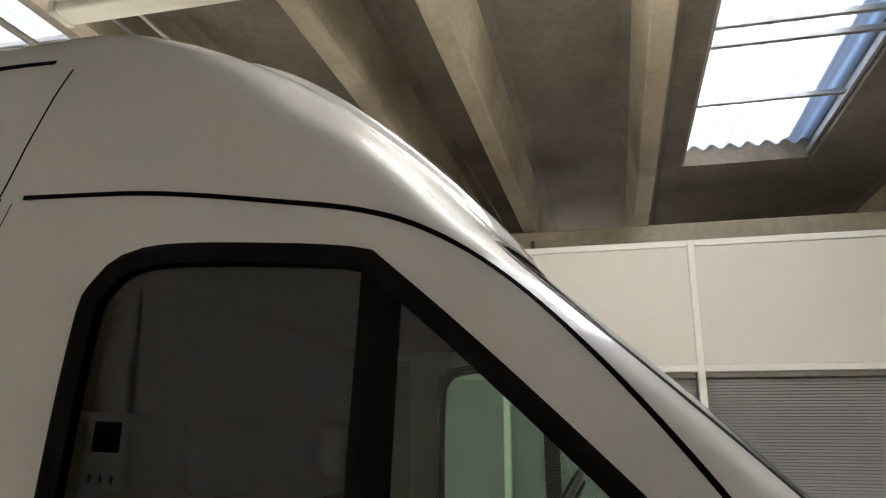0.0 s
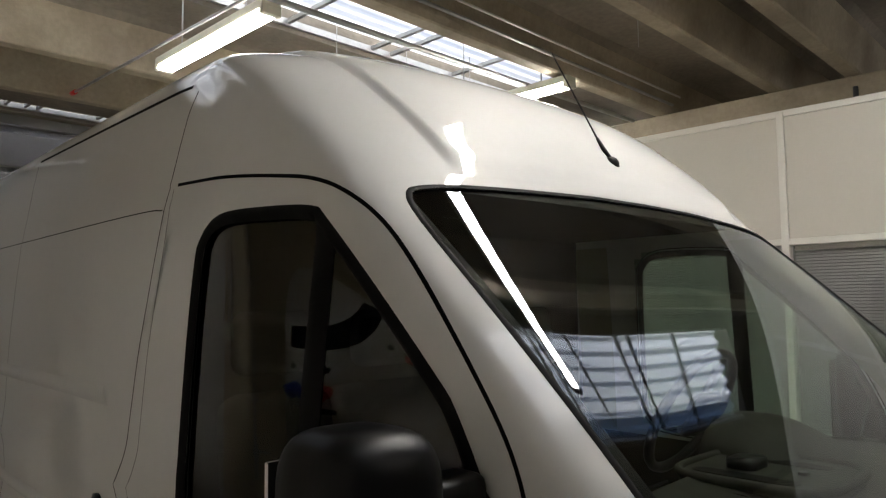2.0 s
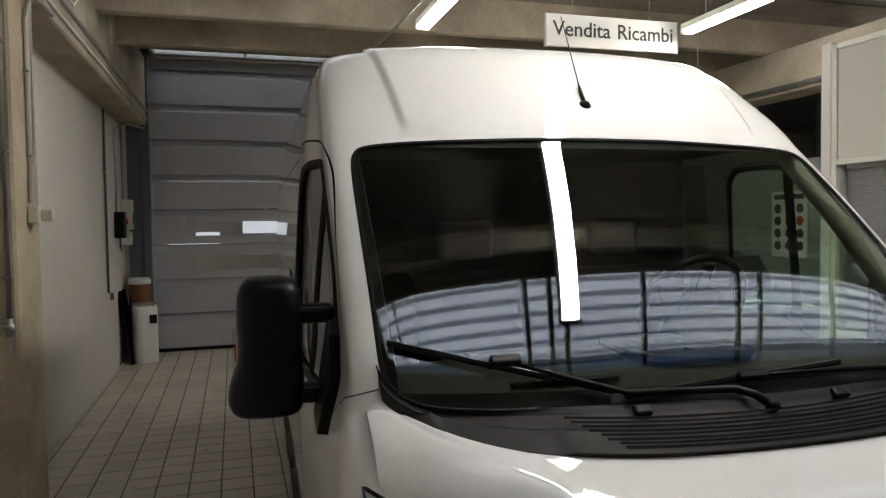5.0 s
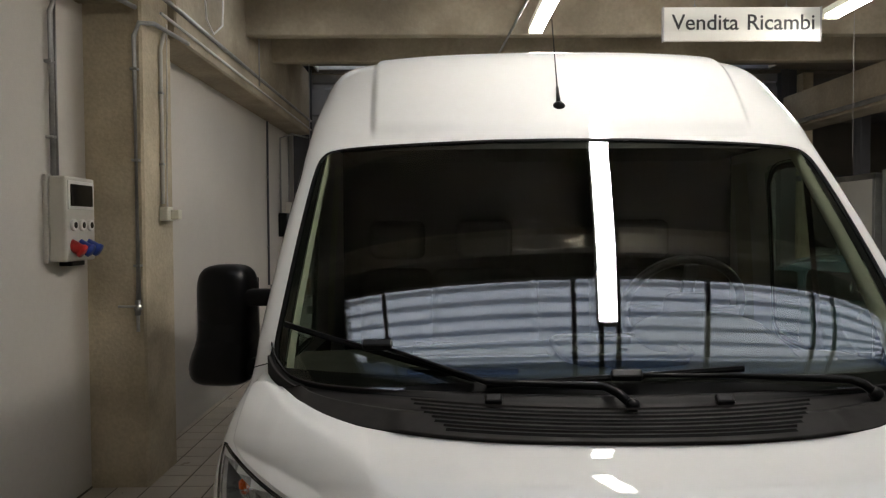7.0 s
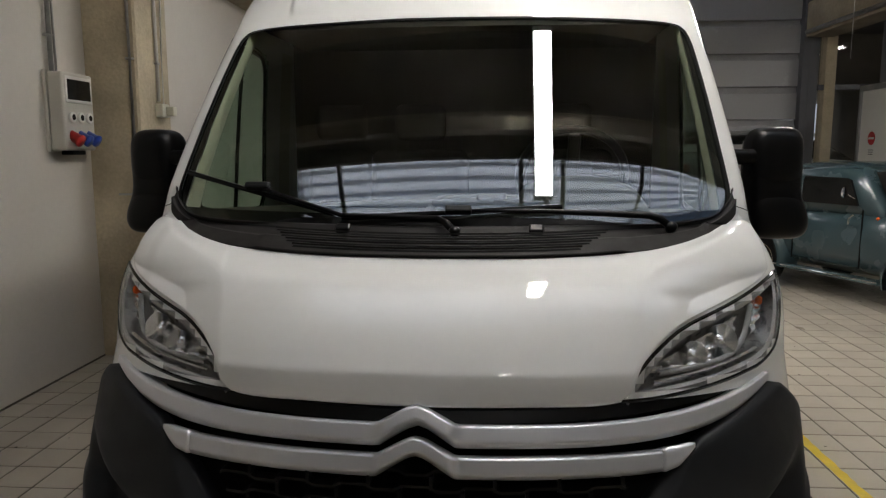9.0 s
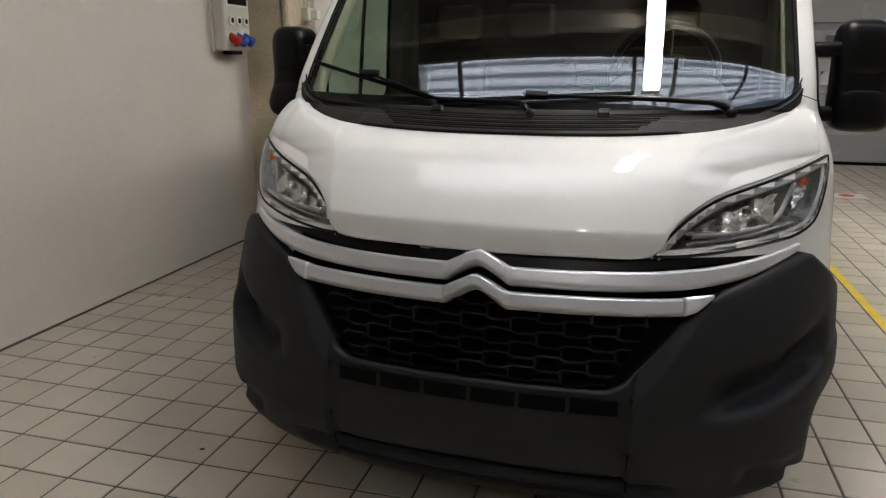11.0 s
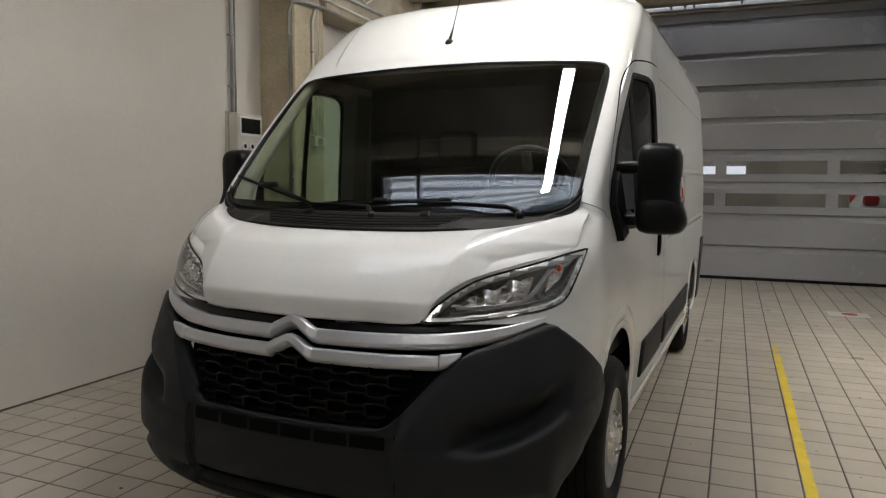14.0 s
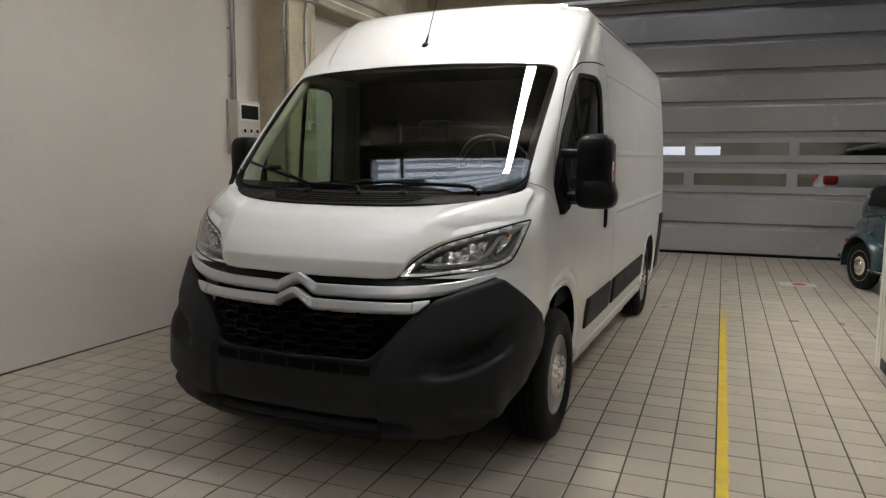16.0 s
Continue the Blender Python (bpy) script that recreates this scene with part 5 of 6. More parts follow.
# mirrors
def mirror_unit(sgn):
    e = new("door_mirror")
    e.parent = VAN
    e["label"] = "tall black door mirror on two arms"

    def fin(b):
        return b if sgn > 0 else mirror(b)

    def bowl(x0, x1, y0, y1, z0, z1, rnd):
        b = box(x0, x1, y0, y1, z0, z1)
        bmesh.ops.subdivide_edges(b, edges=b.edges[:], cuts=9, use_grid_fill=True)
        c = Vector(((x0 + x1) / 2, (y0 + y1) / 2, (z0 + z1) / 2))
        h = Vector(((x1 - x0) / 2, (y1 - y0) / 2, (z1 - z0) / 2))
        for v in b.verts:
            q = [(v.co[i] - c[i]) / h[i] for i in range(3)]
            s = (abs(q[0]) ** rnd + abs(q[1]) ** rnd + abs(q[2]) ** rnd) ** (1 / rnd)
            m = max(abs(t) for t in q)
            k = m / s if s else 1
            v.co = Vector(c[i] + h[i] * q[i] * k for i in range(3))
        return b
    def lean(b):
        for v in b.verts:
            low = ease((1.42 - v.co.z) / 0.13)
            v.co.x += 0.028 * low * ease((v.co.x - 1.05) / 0.1)
            v.co.y += 0.1 * (v.co.x - 1.14) - 0.012 * low
        return b
    part("shell", fin(lean(bowl(1.046, 1.222, 1.012, 1.20, 1.238, 1.60, 4.6))), M_BLACK, e, smooth=True)
    part("cap", fin(lean(bowl(1.043, 1.225, 1.006, 1.20, 1.40, 1.63, 3.7))), M_BLACK, e, smooth=True)
    part("lower_cap", fin(lean(bowl(1.043, 1.225, 1.006, 1.203, 1.236, 1.42, 3.7))), M_BLACK, e, smooth=True)
    part("mirror_glass", fin(box(1.06, 1.22, 1.198, 1.205, 1.29, 1.58, 0.003)), M_CHROME, e)
    for z in (1.525, 1.30):
        part("arm", fin(box(0.955, 1.11, 1.02, 1.095, z - 0.027, z + 0.027, 0.02, 3)), M_BLACK, e, smooth=True)
    base = bmesh.new()
    prof = [(0.93, 1.21), (1.06, 1.235), (1.10, 1.30), (1.04, 1.52), (0.985, 1.47), (0.935, 1.36)]
    lay = [[base.verts.new(skin(u_side(y, z), z, o)) for y, z in prof] for o in (0.0, 0.03)]
    for k in range(6):
        j = (k + 1) % 6
        base.faces.new((lay[0][k], lay[0][j], lay[1][j], lay[1][k]))
    base.faces.new(lay[1])
    bmesh.ops.recalc_face_normals(base, faces=base.faces[:])
    part("foot", fin(base), M_BLACK, e)
    part("repeater", fin(box(1.222, 1.238, 1.08, 1.125, 1.345, 1.49, 0.008, 3)), M_LENS, e, "clear side repeater lens", True)
    part("repeater_back", fin(box(1.215, 1.228, 1.085, 1.12, 1.35, 1.485, 0.004)), M_BIN, e)
    part("repeater_bulb", fin(box(1.224, 1.233, 1.092, 1.112, 1.39, 1.44, 0.004)), M_AMBER, e)


mirror_unit(1)
mirror_unit(-1)

# roof aerial
e = new("aerial")
e.parent = VAN
e["label"] = "short black roof aerial"
p = skin(0.0, 2.185, 0.004)
q = (skin(0.0, 2.185, 0.02) - skin(0.0, 2.185, 0.0)).normalized()
part("foot", moved(lathe([(0.026, -0.004), (0.024, 0.008), (0.013, 0.02), (0.0, 0.024)], 16, "z"), Matrix.Translation(p) @ q.to_track_quat("Z", "Y").to_matrix().to_4x4()), M_BLACK, e, smooth=True)
tip = p + Vector((0.0, 0.20, 0.38))
part("stub", tube([p + Vector((0, 0.0, 0.01)), p.lerp(tip, 0.22)], [0.009, 0.005], 8), M_BLACK, e, smooth=True)
part("rod", tube([p.lerp(tip, 0.2), tip], [0.0028, 0.002], 6), M_BLACK, e)

# cabin
def loft_hood():
    b = bmesh.new()
    rows = []
    for k in range(9):
        t = k / 8
        y, h = 0.96 + 0.34 * t, 0.125 * math.sin(0.5 * math.pi * min(1.0, t * 1.25)) ** 1.4
        rows.append([b.verts.new((0.47 + 0.235 * math.cos(math.pi * j / 14), y, 1.325 + h * max(math.sin(math.pi * j / 14), 0.0) ** 0.6)) for j in range(15)])
    for p, q in zip(rows, rows[1:]):
        for j in range(14):
            b.faces.new((p[j], p[j + 1], q[j + 1], q[j]))
    b.faces.new(rows[-1])
    bmesh.ops.recalc_face_normals(b, faces=b.faces[:])
    return b


def pillar_trim():
    b = bmesh.new()
    rows = []
    for k in range(19):
        z = 1.35 + 0.67 * k / 18
        p = skin(u_front(0.846, z), z, -0.02)
        deep = 0.20 - 0.04 * k / 18
        rows.append([b.verts.new((p.x + 0.012 * math.sin(math.pi * j / 5) * -1 + 0.05 * (j / 5) ** 2, p.y + deep * j / 5, z)) for j in range(6)])
    for u, w in zip(rows, rows[1:]):
        for j in range(5):
            b.faces.new((u[j], u[j + 1], w[j + 1], w[j]))
    return b


both("pillar_trim", pillar_trim, M_TRIM, VAN, "pale grey-green pillar trim")
cab = bmesh.new()
cols = []
for k in range(21):
    x = -0.9 + 1.8 * k / 20
    fy = front_y(x, 1.36) + 0.03
    cols.append([cab.verts.new(v) for v in ((x, fy, 1.31), (x, fy + 0.25, 1.335), (x, 1.18, 1.345 + 0.02 * math.cos(3 * x)), (x, 1.28, 1.30), (x, 1.30, 1.05), (x, 1.15, 0.7))])
for p, q in zip(cols, cols[1:]):
    for j in range(5):
        cab.faces.new((p[j], q[j], q[j + 1], p[j + 1]))
part("dashboard", cab, M_DASH, VAN, "dark grey dashboard", True)
def rounded(cx, cy, hx, hy, z, e=4.0, n=40):
    """A rounded rectangle lying flat."""
    out = []
    for k in range(n):
        a = 2 * math.pi * k / n
        ca, sa = math.cos(a), math.sin(a)
        out.append((cx + hx * math.copysign(abs(ca) ** (2 / e), ca), cy + hy * math.copysign(abs(sa) ** (2 / e), sa), z))
    return out


def slab(ring, h):
    b = bmesh.new()
    lo, hi = ([b.verts.new((x, y, z + d)) for x, y, z in ring] for d in (0.0, h))
    for k in range(len(ring)):
        j = (k + 1) % len(ring)
        b.faces.new((lo[k], lo[j], hi[j], hi[k]))
    b.faces.new(hi)
    return b


tray = part("dash_tray", slab(rounded(0.14, 1.06, 0.20, 0.19, 1.335), 0.03), M_DASH, VAN, "moulded tray on the dashboard")
part("tray_rim", tube(rounded(0.14, 1.06, 0.20, 0.19, 1.365), 0.012, 8, closed=True), M_DASH, tray, smooth=True)
for x in (0.03, 0.25):
    part("tray_slot", slab(rounded(x, 1.08, 0.028, 0.13, 1.3655), 0.0015), M_GAP, tray, "black rubber strip")
part("phone_holder", slab(rounded(0.14, 1.12, 0.055, 0.04, 1.366), 0.022), M_BLACK, tray, "black folding phone holder", True)
part("button", slab(rounded(0.14, 0.98, 0.013, 0.013, 1.366, 2.0, 14), 0.008), M_BLACK, tray)
flap = [(-0.09, 0.985), (-0.09, 1.22), (-0.52, 1.22), (-0.52, 0.985)]
part("flap_gap", tube([(x, y, 1.3495 - 0.014 * (1.1 - y)) for x, y in flap], 0.004, 6, closed=True), M_GAP, VAN, "gap round the dashboard flap")
part("demister_slot", slab(rounded(-0.36, 0.80, 0.16, 0.016, 1.331), 0.012), M_BLACK, VAN, "black demister vent")
part("instrument_hood", loft_hood(), M_DASH, VAN, "dark hood over the instruments", True)
sw = new("steering_wheel")
sw.parent = VAN
sw["label"] = "black steering wheel"
sw.matrix_basis = pose(0.46, 1.43, 1.44, -62)
part("wheel_rim", tube([(0.215 * math.cos(a), 0.215 * math.sin(a), 0) for a in np.linspace(0, 2 * math.pi, 36, endpoint=False)], 0.017, 8, closed=True), M_BLACK, sw, smooth=True)
part("hub", box(-0.08, 0.08, -0.09, 0.07, -0.05, 0.0, 0.03, 3), M_BLACK, sw, smooth=True)
for a in (0, 180, 270):
    part("spoke", moved(box(0.05, 0.205, -0.025, 0.025, -0.025, -0.008, 0.008), pose(0, 0, 0, 0, 0, a)), M_BLACK, sw)
for x, w in ((0.48, 0.48), (-0.25, 0.5), (-0.66, 0.34)):
    s = new("seat")
    s.parent = VAN
    s["label"] = "dark cloth cab seat"
    part("cushion", box(x - w / 2, x + w / 2, 1.55, 2.02, 0.75, 0.95, 0.06, 4), M_NEARBLACK, s, smooth=True)
    part("backrest", moved(box(-w / 2, w / 2, -0.07, 0.07, 0, 0.66, 0.06, 4), Matrix.Translation((x, 2.03, 0.9)) @ pose(0, 0, 0, -8)), M_NEARBLACK, s, smooth=True)
    part("headrest", box(x - 0.13, x + 0.13, 2.08, 2.17, 1.60, 1.78, 0.04, 4), M_NEARBLACK, s, smooth=True)
# headliner darkened likewise, for the shade inside the cab
part("headliner", box(-0.86, 0.86, 1.45, 2.2, 2.06, 2.08), M_NEARBLACK, VAN)
both("door_card", lambda: patch(uz([("y", 0.98, 0.7), ("y", 2.1, 0.7)]), uz([("y", 0.98, 1.24), ("y", 2.1, 1.24)]), -0.05, 12, 6, 0.0), M_DASH, VAN)
both("door_frame_trim", lambda: ribbon(side_outline([(2.13, 1.24), (2.13, 1.6), (2.13, 2.04)], 0.05, False), 0.085, -0.04, False), M_TRIM, VAN)

# ---- things on the walls and ceiling ----
sign = holder("hanging_sign", "white hanging sign board with dark lettering, on two thin wires", "sign")
part("board", box(1.62, 3.02, 5.13, 5.16, 3.39, 3.69, 0.004, 1), M_SIGNWHITE, sign)
for x in (1.61, 3.018):
    part("edge_trim", box(x, x + 0.013, 5.122, 5.168, 3.385, 3.695, 0.003, 1), M_STEEL, sign)
for word, x in (("Vendita", 1.99), ("Ricambi", 2.665)):
    text_mesh(word, 0.195, M_INK, sign, pose(x, 5.127, 3.55, 90, 0, 0), "lettering", 0.0015)
for x in (1.9, 2.72):
    part("wire", tube([(x, 5.145, 3.69), (x, 5.145, 4.27)], 0.003, 6), M_STEEL, sign)
for x in (1.9, 2.72):
    part("eyelet", tube([(x + 0.012 * math.cos(a), 5.145, 3.7 + 0.012 * math.sin(a)) for a in np.linspace(0, 6.283, 10, endpoint=False)], 0.0025, 5, closed=True), M_STEEL, sign)


def conduit(points, r=0.013, label="grey metal conduit pipe fixed to the wall", mat=None, clips=()):
    e = holder("conduit", label, "pipe")
    part("pipe", tube(points, r, 10), mat or M_STEEL, e, smooth=True)
    for c in clips:
        part("clip", moved(box(-r * 1.5, r * 1.5, -r * 1.5, r * 1.5, -0.008, 0.008, 0.003, 1), Matrix.Translation(c)), M_STEEL, e)
    return e


# socket box on the wall
BX, BY0, BY1, BZ0, BZ1 = WALL_X, 3.02, 3.38, 1.55, 2.065
sb = holder("socket_box", "grey electrical socket box with red and blue outlets on the wall", "electrical box")
part("back_plate", box(BX, BX + 0.025, BY0 - 0.01, BY1 + 0.01, BZ0 - 0.01, BZ1 + 0.01, 0.006), M_BOXGREY, sb)
bodyb = part("case", box(BX + 0.025, BX + 0.13, BY0, BY1, BZ0, BZ1, 0.015, 3), M_BOXGREY, sb, smooth=False)
part("breaker_window", box(BX + 0.128, BX + 0.142, BY0 + 0.045, BY1 - 0.045, BZ1 - 0.18, BZ1 - 0.045, 0.006), M_GLOSSBLACK, sb, "dark breaker window")
part("window_frame", box(BX + 0.126, BX + 0.137, BY0 + 0.025, BY1 - 0.025, BZ1 - 0.20, BZ1 - 0.025, 0.005), M_BIN, sb)
for k in range(3):
    y = BY0 + 0.08 + 0.1 * k
    part("outlet", moved(lathe([(0.0, 0.0), (0.036, 0.0), (0.036, 0.018), (0.03, 0.022), (0.0, 0.018)], 16, "x"), Matrix.Translation((BX + 0.128, y, BZ0 + 0.22))), M_BIN, sb)
    part("outlet_core", moved(lathe([(0.0, 0.0), (0.02, 0.0), (0.02, 0.003), (0.0, 0.003)], 12, "x"), Matrix.Translation((BX + 0.147, y, BZ0 + 0.22))), M_GLOSSBLACK, sb)
    part("industrial_outlet", moved(lathe([(0.0, -0.03), (0.034, -0.03), (0.036, 0.05), (0.042, 0.055), (0.042, 0.07), (0.0, 0.075)], 18, "x"), Matrix.Translation((BX + 0.13, y, BZ0 + 0.095)) @ pose(0, 0, 0, 0, 30, 0)), M_RED if k == 0 else M_BLUE, sb, "red outlet with lid" if k == 0 else "blue outlet with lid", True)
part("gland", box(BX + 0.03, BX + 0.11, BY0 + 0.1, BY1 - 0.1, BZ0 - 0.03, BZ0, 0.006), M_BLACK, sb)
conduit([(BX + 0.03, 3.08, 2.06), (BX + 0.03, 3.08, 3.05), (BX + 0.06, 3.09, 3.15), (BX + 0.3, 3.15, 3.2), (BX + 0.36, 3.5, 3.2)], 0.016, clips=[(BX + 0.02, 3.08, z) for z in (2.3, 2.75)])
conduit([(BX + 0.03, 3.13, 2.06), (BX + 0.03, 3.13, 3.18)], 0.008)

# pipes on the column
conduit([(-2.40, 3.512, 1.25), (-2.40, 3.512, 3.02), (-2.36, 3.5, 3.1), (-2.3, 3.6, 3.12), (-2.28, 4.2, 3.14)], 0.016, "rusty steel pipe with a valve on the column", M_STEEL, [(-2.40, 3.515, z) for z in (1.5, 2.2, 2.8)])
v = holder("pipe_valve", "small steel pipe valve with a lever on the column", "valve")
part("valve_body", moved(lathe([(0.0, -0.05), (0.018, -0.05), (0.018, -0.02), (0.026, -0.015), (0.026, 0.015), (0.018, 0.02), (0.018, 0.05), (0.0, 0.05)], 12, "z"), Matrix.Translation((-2.40, 3.50, 1.22))), M_STEEL, v, smooth=True)
part("lever", box(-2.52, -2.39, 3.465, 3.475, 1.225, 1.24, 0.003, 1), M_STEEL, v)
part("tail_pipe", tube([(-2.40, 3.50, 1.17), (-2.40, 3.50, 1.06)], 0.012, 8), M_STEEL, v)
conduit([(-2.345, 3.82, 1.92), (-2.345, 3.82, 3.0), (-2.33, 3.86, 3.14)], 0.013, "white plastic conduit on the column", M_BIN, [(-2.35, 3.82, z) for z in (2.2, 2.7)])
conduit([(-2.345, 3.90, 1.9), (-2.34, 3.89, 2.3), (-2.345, 3.93, 2.7), (-2.33, 3.9, 3.2)], 0.006, "loose grey cable hanging on the column", M_BIN)
jb = holder("junction_box", "small cream junction box on the column", "electrical box")
part("box_body", box(-2.36, -2.30, 3.78, 3.90, 1.80, 1.90, 0.008), M_CREAM, jb)
part("plug", box(-2.30, -2.24, 3.83, 3.90, 1.81, 1.88, 0.008), M_CREAM, jb)

# cables and pipes along the edge beam
conduit([(-2.29, 3.6, 3.34), (-2.285, 6.0, 3.33), (-2.285, 9.4, 3.33)], 0.018, "grey cable tray pipe along the beam")
conduit([(-2.29, 3.7, 3.22), (-2.285, 9.4, 3.2)], 0.012, "thin conduit along the beam", M_BIN)
conduit([(-2.28, 4.6, 3.62), (-2.275, 4.62, 3.45), (-2.26, 4.75, 3.36), (-2.26, 5.0, 3.5), (-2.27, 5.1, 4.0)], 0.008, "looped loose cable on the beam", M_BIN)
conduit([(-2.22, 6.1, 4.02), (-2.22, 6.1, 3.2)], 0.008, "thin hanging rod below the ceiling")
conduit([(-2.16, 8.6, 4.02), (-2.16, 8.62, 0.9), (-2.2, 8.64, 0.75)], 0.006, "thin hanging pull cord by the door")
conduit([(WALL_BACK_X + 0.02, 8.0, 1.0), (WALL_BACK_X + 0.02, 8.0, 3.12)], 0.014, "grey vertical conduit on the wall", M_GREYSTEEL, [(WALL_BACK_X + 0.015, 8.0, z) for z in (1.5, 2.4)])
conduit([(WALL_BACK_X + 0.05, 8.03, 1.0), (WALL_BACK_X + 0.05, 8.03, 0.92)], 0.02, "pipe end fitting on the wall", M_GREYSTEEL)
conduit([(WALL_BACK_X + 0.02, 8.75, 1.95), (WALL_BACK_X + 0.02, 8.75, 3.0), (-2.45, 8.8, 3.06), (-2.3, 9.2, 3.06)], 0.013, "grey conduit to the door control")
conduit([(WALL_BACK_X + 0.02, 9.3, 1.9), (WALL_BACK_X + 0.02, 9.3, 3.1)], 0.012, "grey conduit by the door post")

c1 = holder("door_control_box", "black door control box on the wall", "control box")
part("case", box(WALL_BACK_X, WALL_BACK_X + 0.12, 8.66, 8.86, 1.62, 1.95, 0.012), M_BLACK, c1)
part("knob", moved(lathe([(0.0, 0.0), (0.03, 0.0), (0.028, 0.03), (0.0, 0.032)], 14, "x"), Matrix.Translation((WALL_BACK_X + 0.12, 8.76, 1.83))), M_RED, c1, smooth=True)
part("cable", tube([(WALL_BACK_X + 0.05, 8.76, 1.62), (WALL_BACK_X + 0.05, 8.77, 1.5), (WALL_BACK_X + 0.07, 8.78, 1.45)], 0.01, 8), M_BLACK, c1)
c2 = holder("switch_box", "grey switch box on the wall beside the door", "electrical box")
part("case", box(WALL_BACK_X, WALL_BACK_X + 0.14, 9.16, 9.40, 1.72, 2.12, 0.012), M_BOXGREY, c2)
part("lower_case", box(WALL_BACK_X, WALL_BACK_X + 0.12, 9.18, 9.38, 1.52, 1.70, 0.01), M_BOXGREY, c2)
part("handle", box(WALL_BACK_X + 0.14, WALL_BACK_X + 0.17, 9.26, 9.29, 1.80, 1.95, 0.006), M_GREYSTEEL, c2)

# litter bin with a brown lid unit behind
bn = holder("litter_bin", "white cylindrical litter bin with a dark opening", "bin")
part("drum", moved(lathe([(0.0, 0.0), (0.15, 0.0), (0.155, 0.02), (0.155, 0.70), (0.14, 0.74), (0.0, 0.745)], 28, "z"), Matrix.Translation((-2.33, 8.95, 0))), M_BIN, bn, smooth=True)
part("opening", box(-2.26, -2.17, 8.78, 8.82, 0.52, 0.63, 0.01), M_GLOSSBLACK, bn)
part("ash_lid", moved(lathe([(0.13, 0.0), (0.15, 0.01), (0.15, 0.03), (0.0, 0.035)], 24, "z"), Matrix.Translation((-2.33, 8.95, 0.74))), M_STEEL, bn)
bb_ = holder("cardboard_bin", "brown cardboard drum with a pale lid", "container")
part("drum", moved(lathe([(0.0, 0.0), (0.14, 0.0), (0.14, 1.0), (0.0, 1.0)], 20, "z"), Matrix.Translation((-2.42, 9.25, 0))), M_BROWN, bb_)
part("lid", moved(lathe([(0.145, 0.0), (0.148, 0.05), (0.13, 0.08), (0.0, 0.085)], 20, "z"), Matrix.Translation((-2.42, 9.25, 1.0))), M_BIN, bb_)
bd = holder("leaning_board", "dark board leaning on the wall", "board")
part("sheet", moved(box(0, 0.02, 0, 0.5, 0, 0.95, 0.003, 1), Matrix.Translation((WALL_BACK_X + 0.14, 8.75, 0)) @ pose(0, 0, 0, 0, -8, 0)), M_NEARBLACK, bd)

# blinds behind the partition glass
for y1, y0 in zip(POSTS, POSTS[1:]):
    bl = holder("window_blind", "grey venetian blind, closed, behind the partition glass", "blind", group="blinds of the partition")
    part("headrail", box(PX + 0.07, PX + 0.10, y0 + 0.03, y1 - 0.03, PHEAD - 0.05, PHEAD - 0.02, 0.003, 1), M_PARTFRAME, bl)
    sbm = bmesh.new()
    n = 58
    for k in range(n):
        z = PSILL + 0.03 + (PHEAD - 0.06 - PSILL - 0.03) * k / n
        vs = [sbm.verts.new(p_) for p_ in ((PX + 0.075, y0 + 0.03, z), (PX + 0.075, y1 - 0.03, z), (PX + 0.092, y1 - 0.03, z + 0.0165), (PX + 0.092, y0 + 0.03, z + 0.0165))]
        sbm.faces.new(vs)
    o = part("slats", sbm, M_BLIND, bl)
    tagged(o, kind="stuff")
    part("bottom_rail", box(PX + 0.07, PX + 0.10, y0 + 0.03, y1 - 0.03, PSILL + 0.02, PSILL + 0.035, 0.003, 1), M_PARTFRAME, bl)

conduit([(4.75, -6, 3.22), (4.75, 2.9, 3.22), (4.75, 9.3, 3.22)], 0.03, "grey pipe along the east beam")
conduit([(4.75, 1.9, 3.16), (4.75, 1.9, 3.55)], 0.02, "pipe bracket on the beam", M_GREYSTEEL)
conduit([(-2.2, 3.52, 3.74), (4.8, 3.52, 3.74)], 0.014, "grey conduit across the ceiling beside the rib")
conduit([(-2.2, 3.44, 3.80), (4.8, 3.44, 3.80)], 0.010, "thin conduit across the ceiling beside the rib", M_BIN)
conduit([(-2.2, 3.72, 3.575), (-0.5, 3.9, 3.6), (4.8, 3.95, 3.66)], 0.02, "galvanised lamp rail across the hall")
rod = conduit([(0.24, 6.5, 3.56), (0.38, 3.9, 3.612)], 0.011, "steel tie rod with a red end cap below the ceiling")
part("end_cap", tube([(0.238, 6.53, 3.559), (0.243, 6.46, 3.561)], 0.019, 10), M_RED, rod, "red end cap", True)
for y in (2.6, 0.9):
    conduit([(3.0, y + 2.0, Z_SLAB), (3.0, y + 2.0, 3.7)], 0.003, "thin steel wire hanging below the ceiling")
conduit([(3.6, 5.6, 4.06), (3.6, 5.6, 2.4)], 0.0025, "thin steel wire hanging beside the partition")

# ground plate with a red mark
gp = holder("floor_notice", "white floor notice with a red mark, stuck to the tiles", "floor marking")
part("sheet", box(2.52, 2.93, 6.78, 7.08, 0.0012, 0.0022), M_SIGNWHITE, gp)
part("red_mark", moved(lathe([(0.05, 0.0), (0.085, 0.0), (0.085, 0.0006), (0.05, 0.0006)], 24, "z"), Matrix.Translation((2.74, 6.94, 0.0024))), M_RED, gp)
part("red_bar", box(2.70, 2.78, 6.925, 6.955, 0.0024, 0.003), M_RED, gp)

# white door with a no entry sign, and the notice board beside it
wd = holder("door_1", "white side door in a white frame with a round red sign", "door", kind="structure")
part("leaf", box(5.62, 5.66, 8.52, 9.34, 0.02, 2.38, 0.005, 1), M_PARTFRAME, wd)
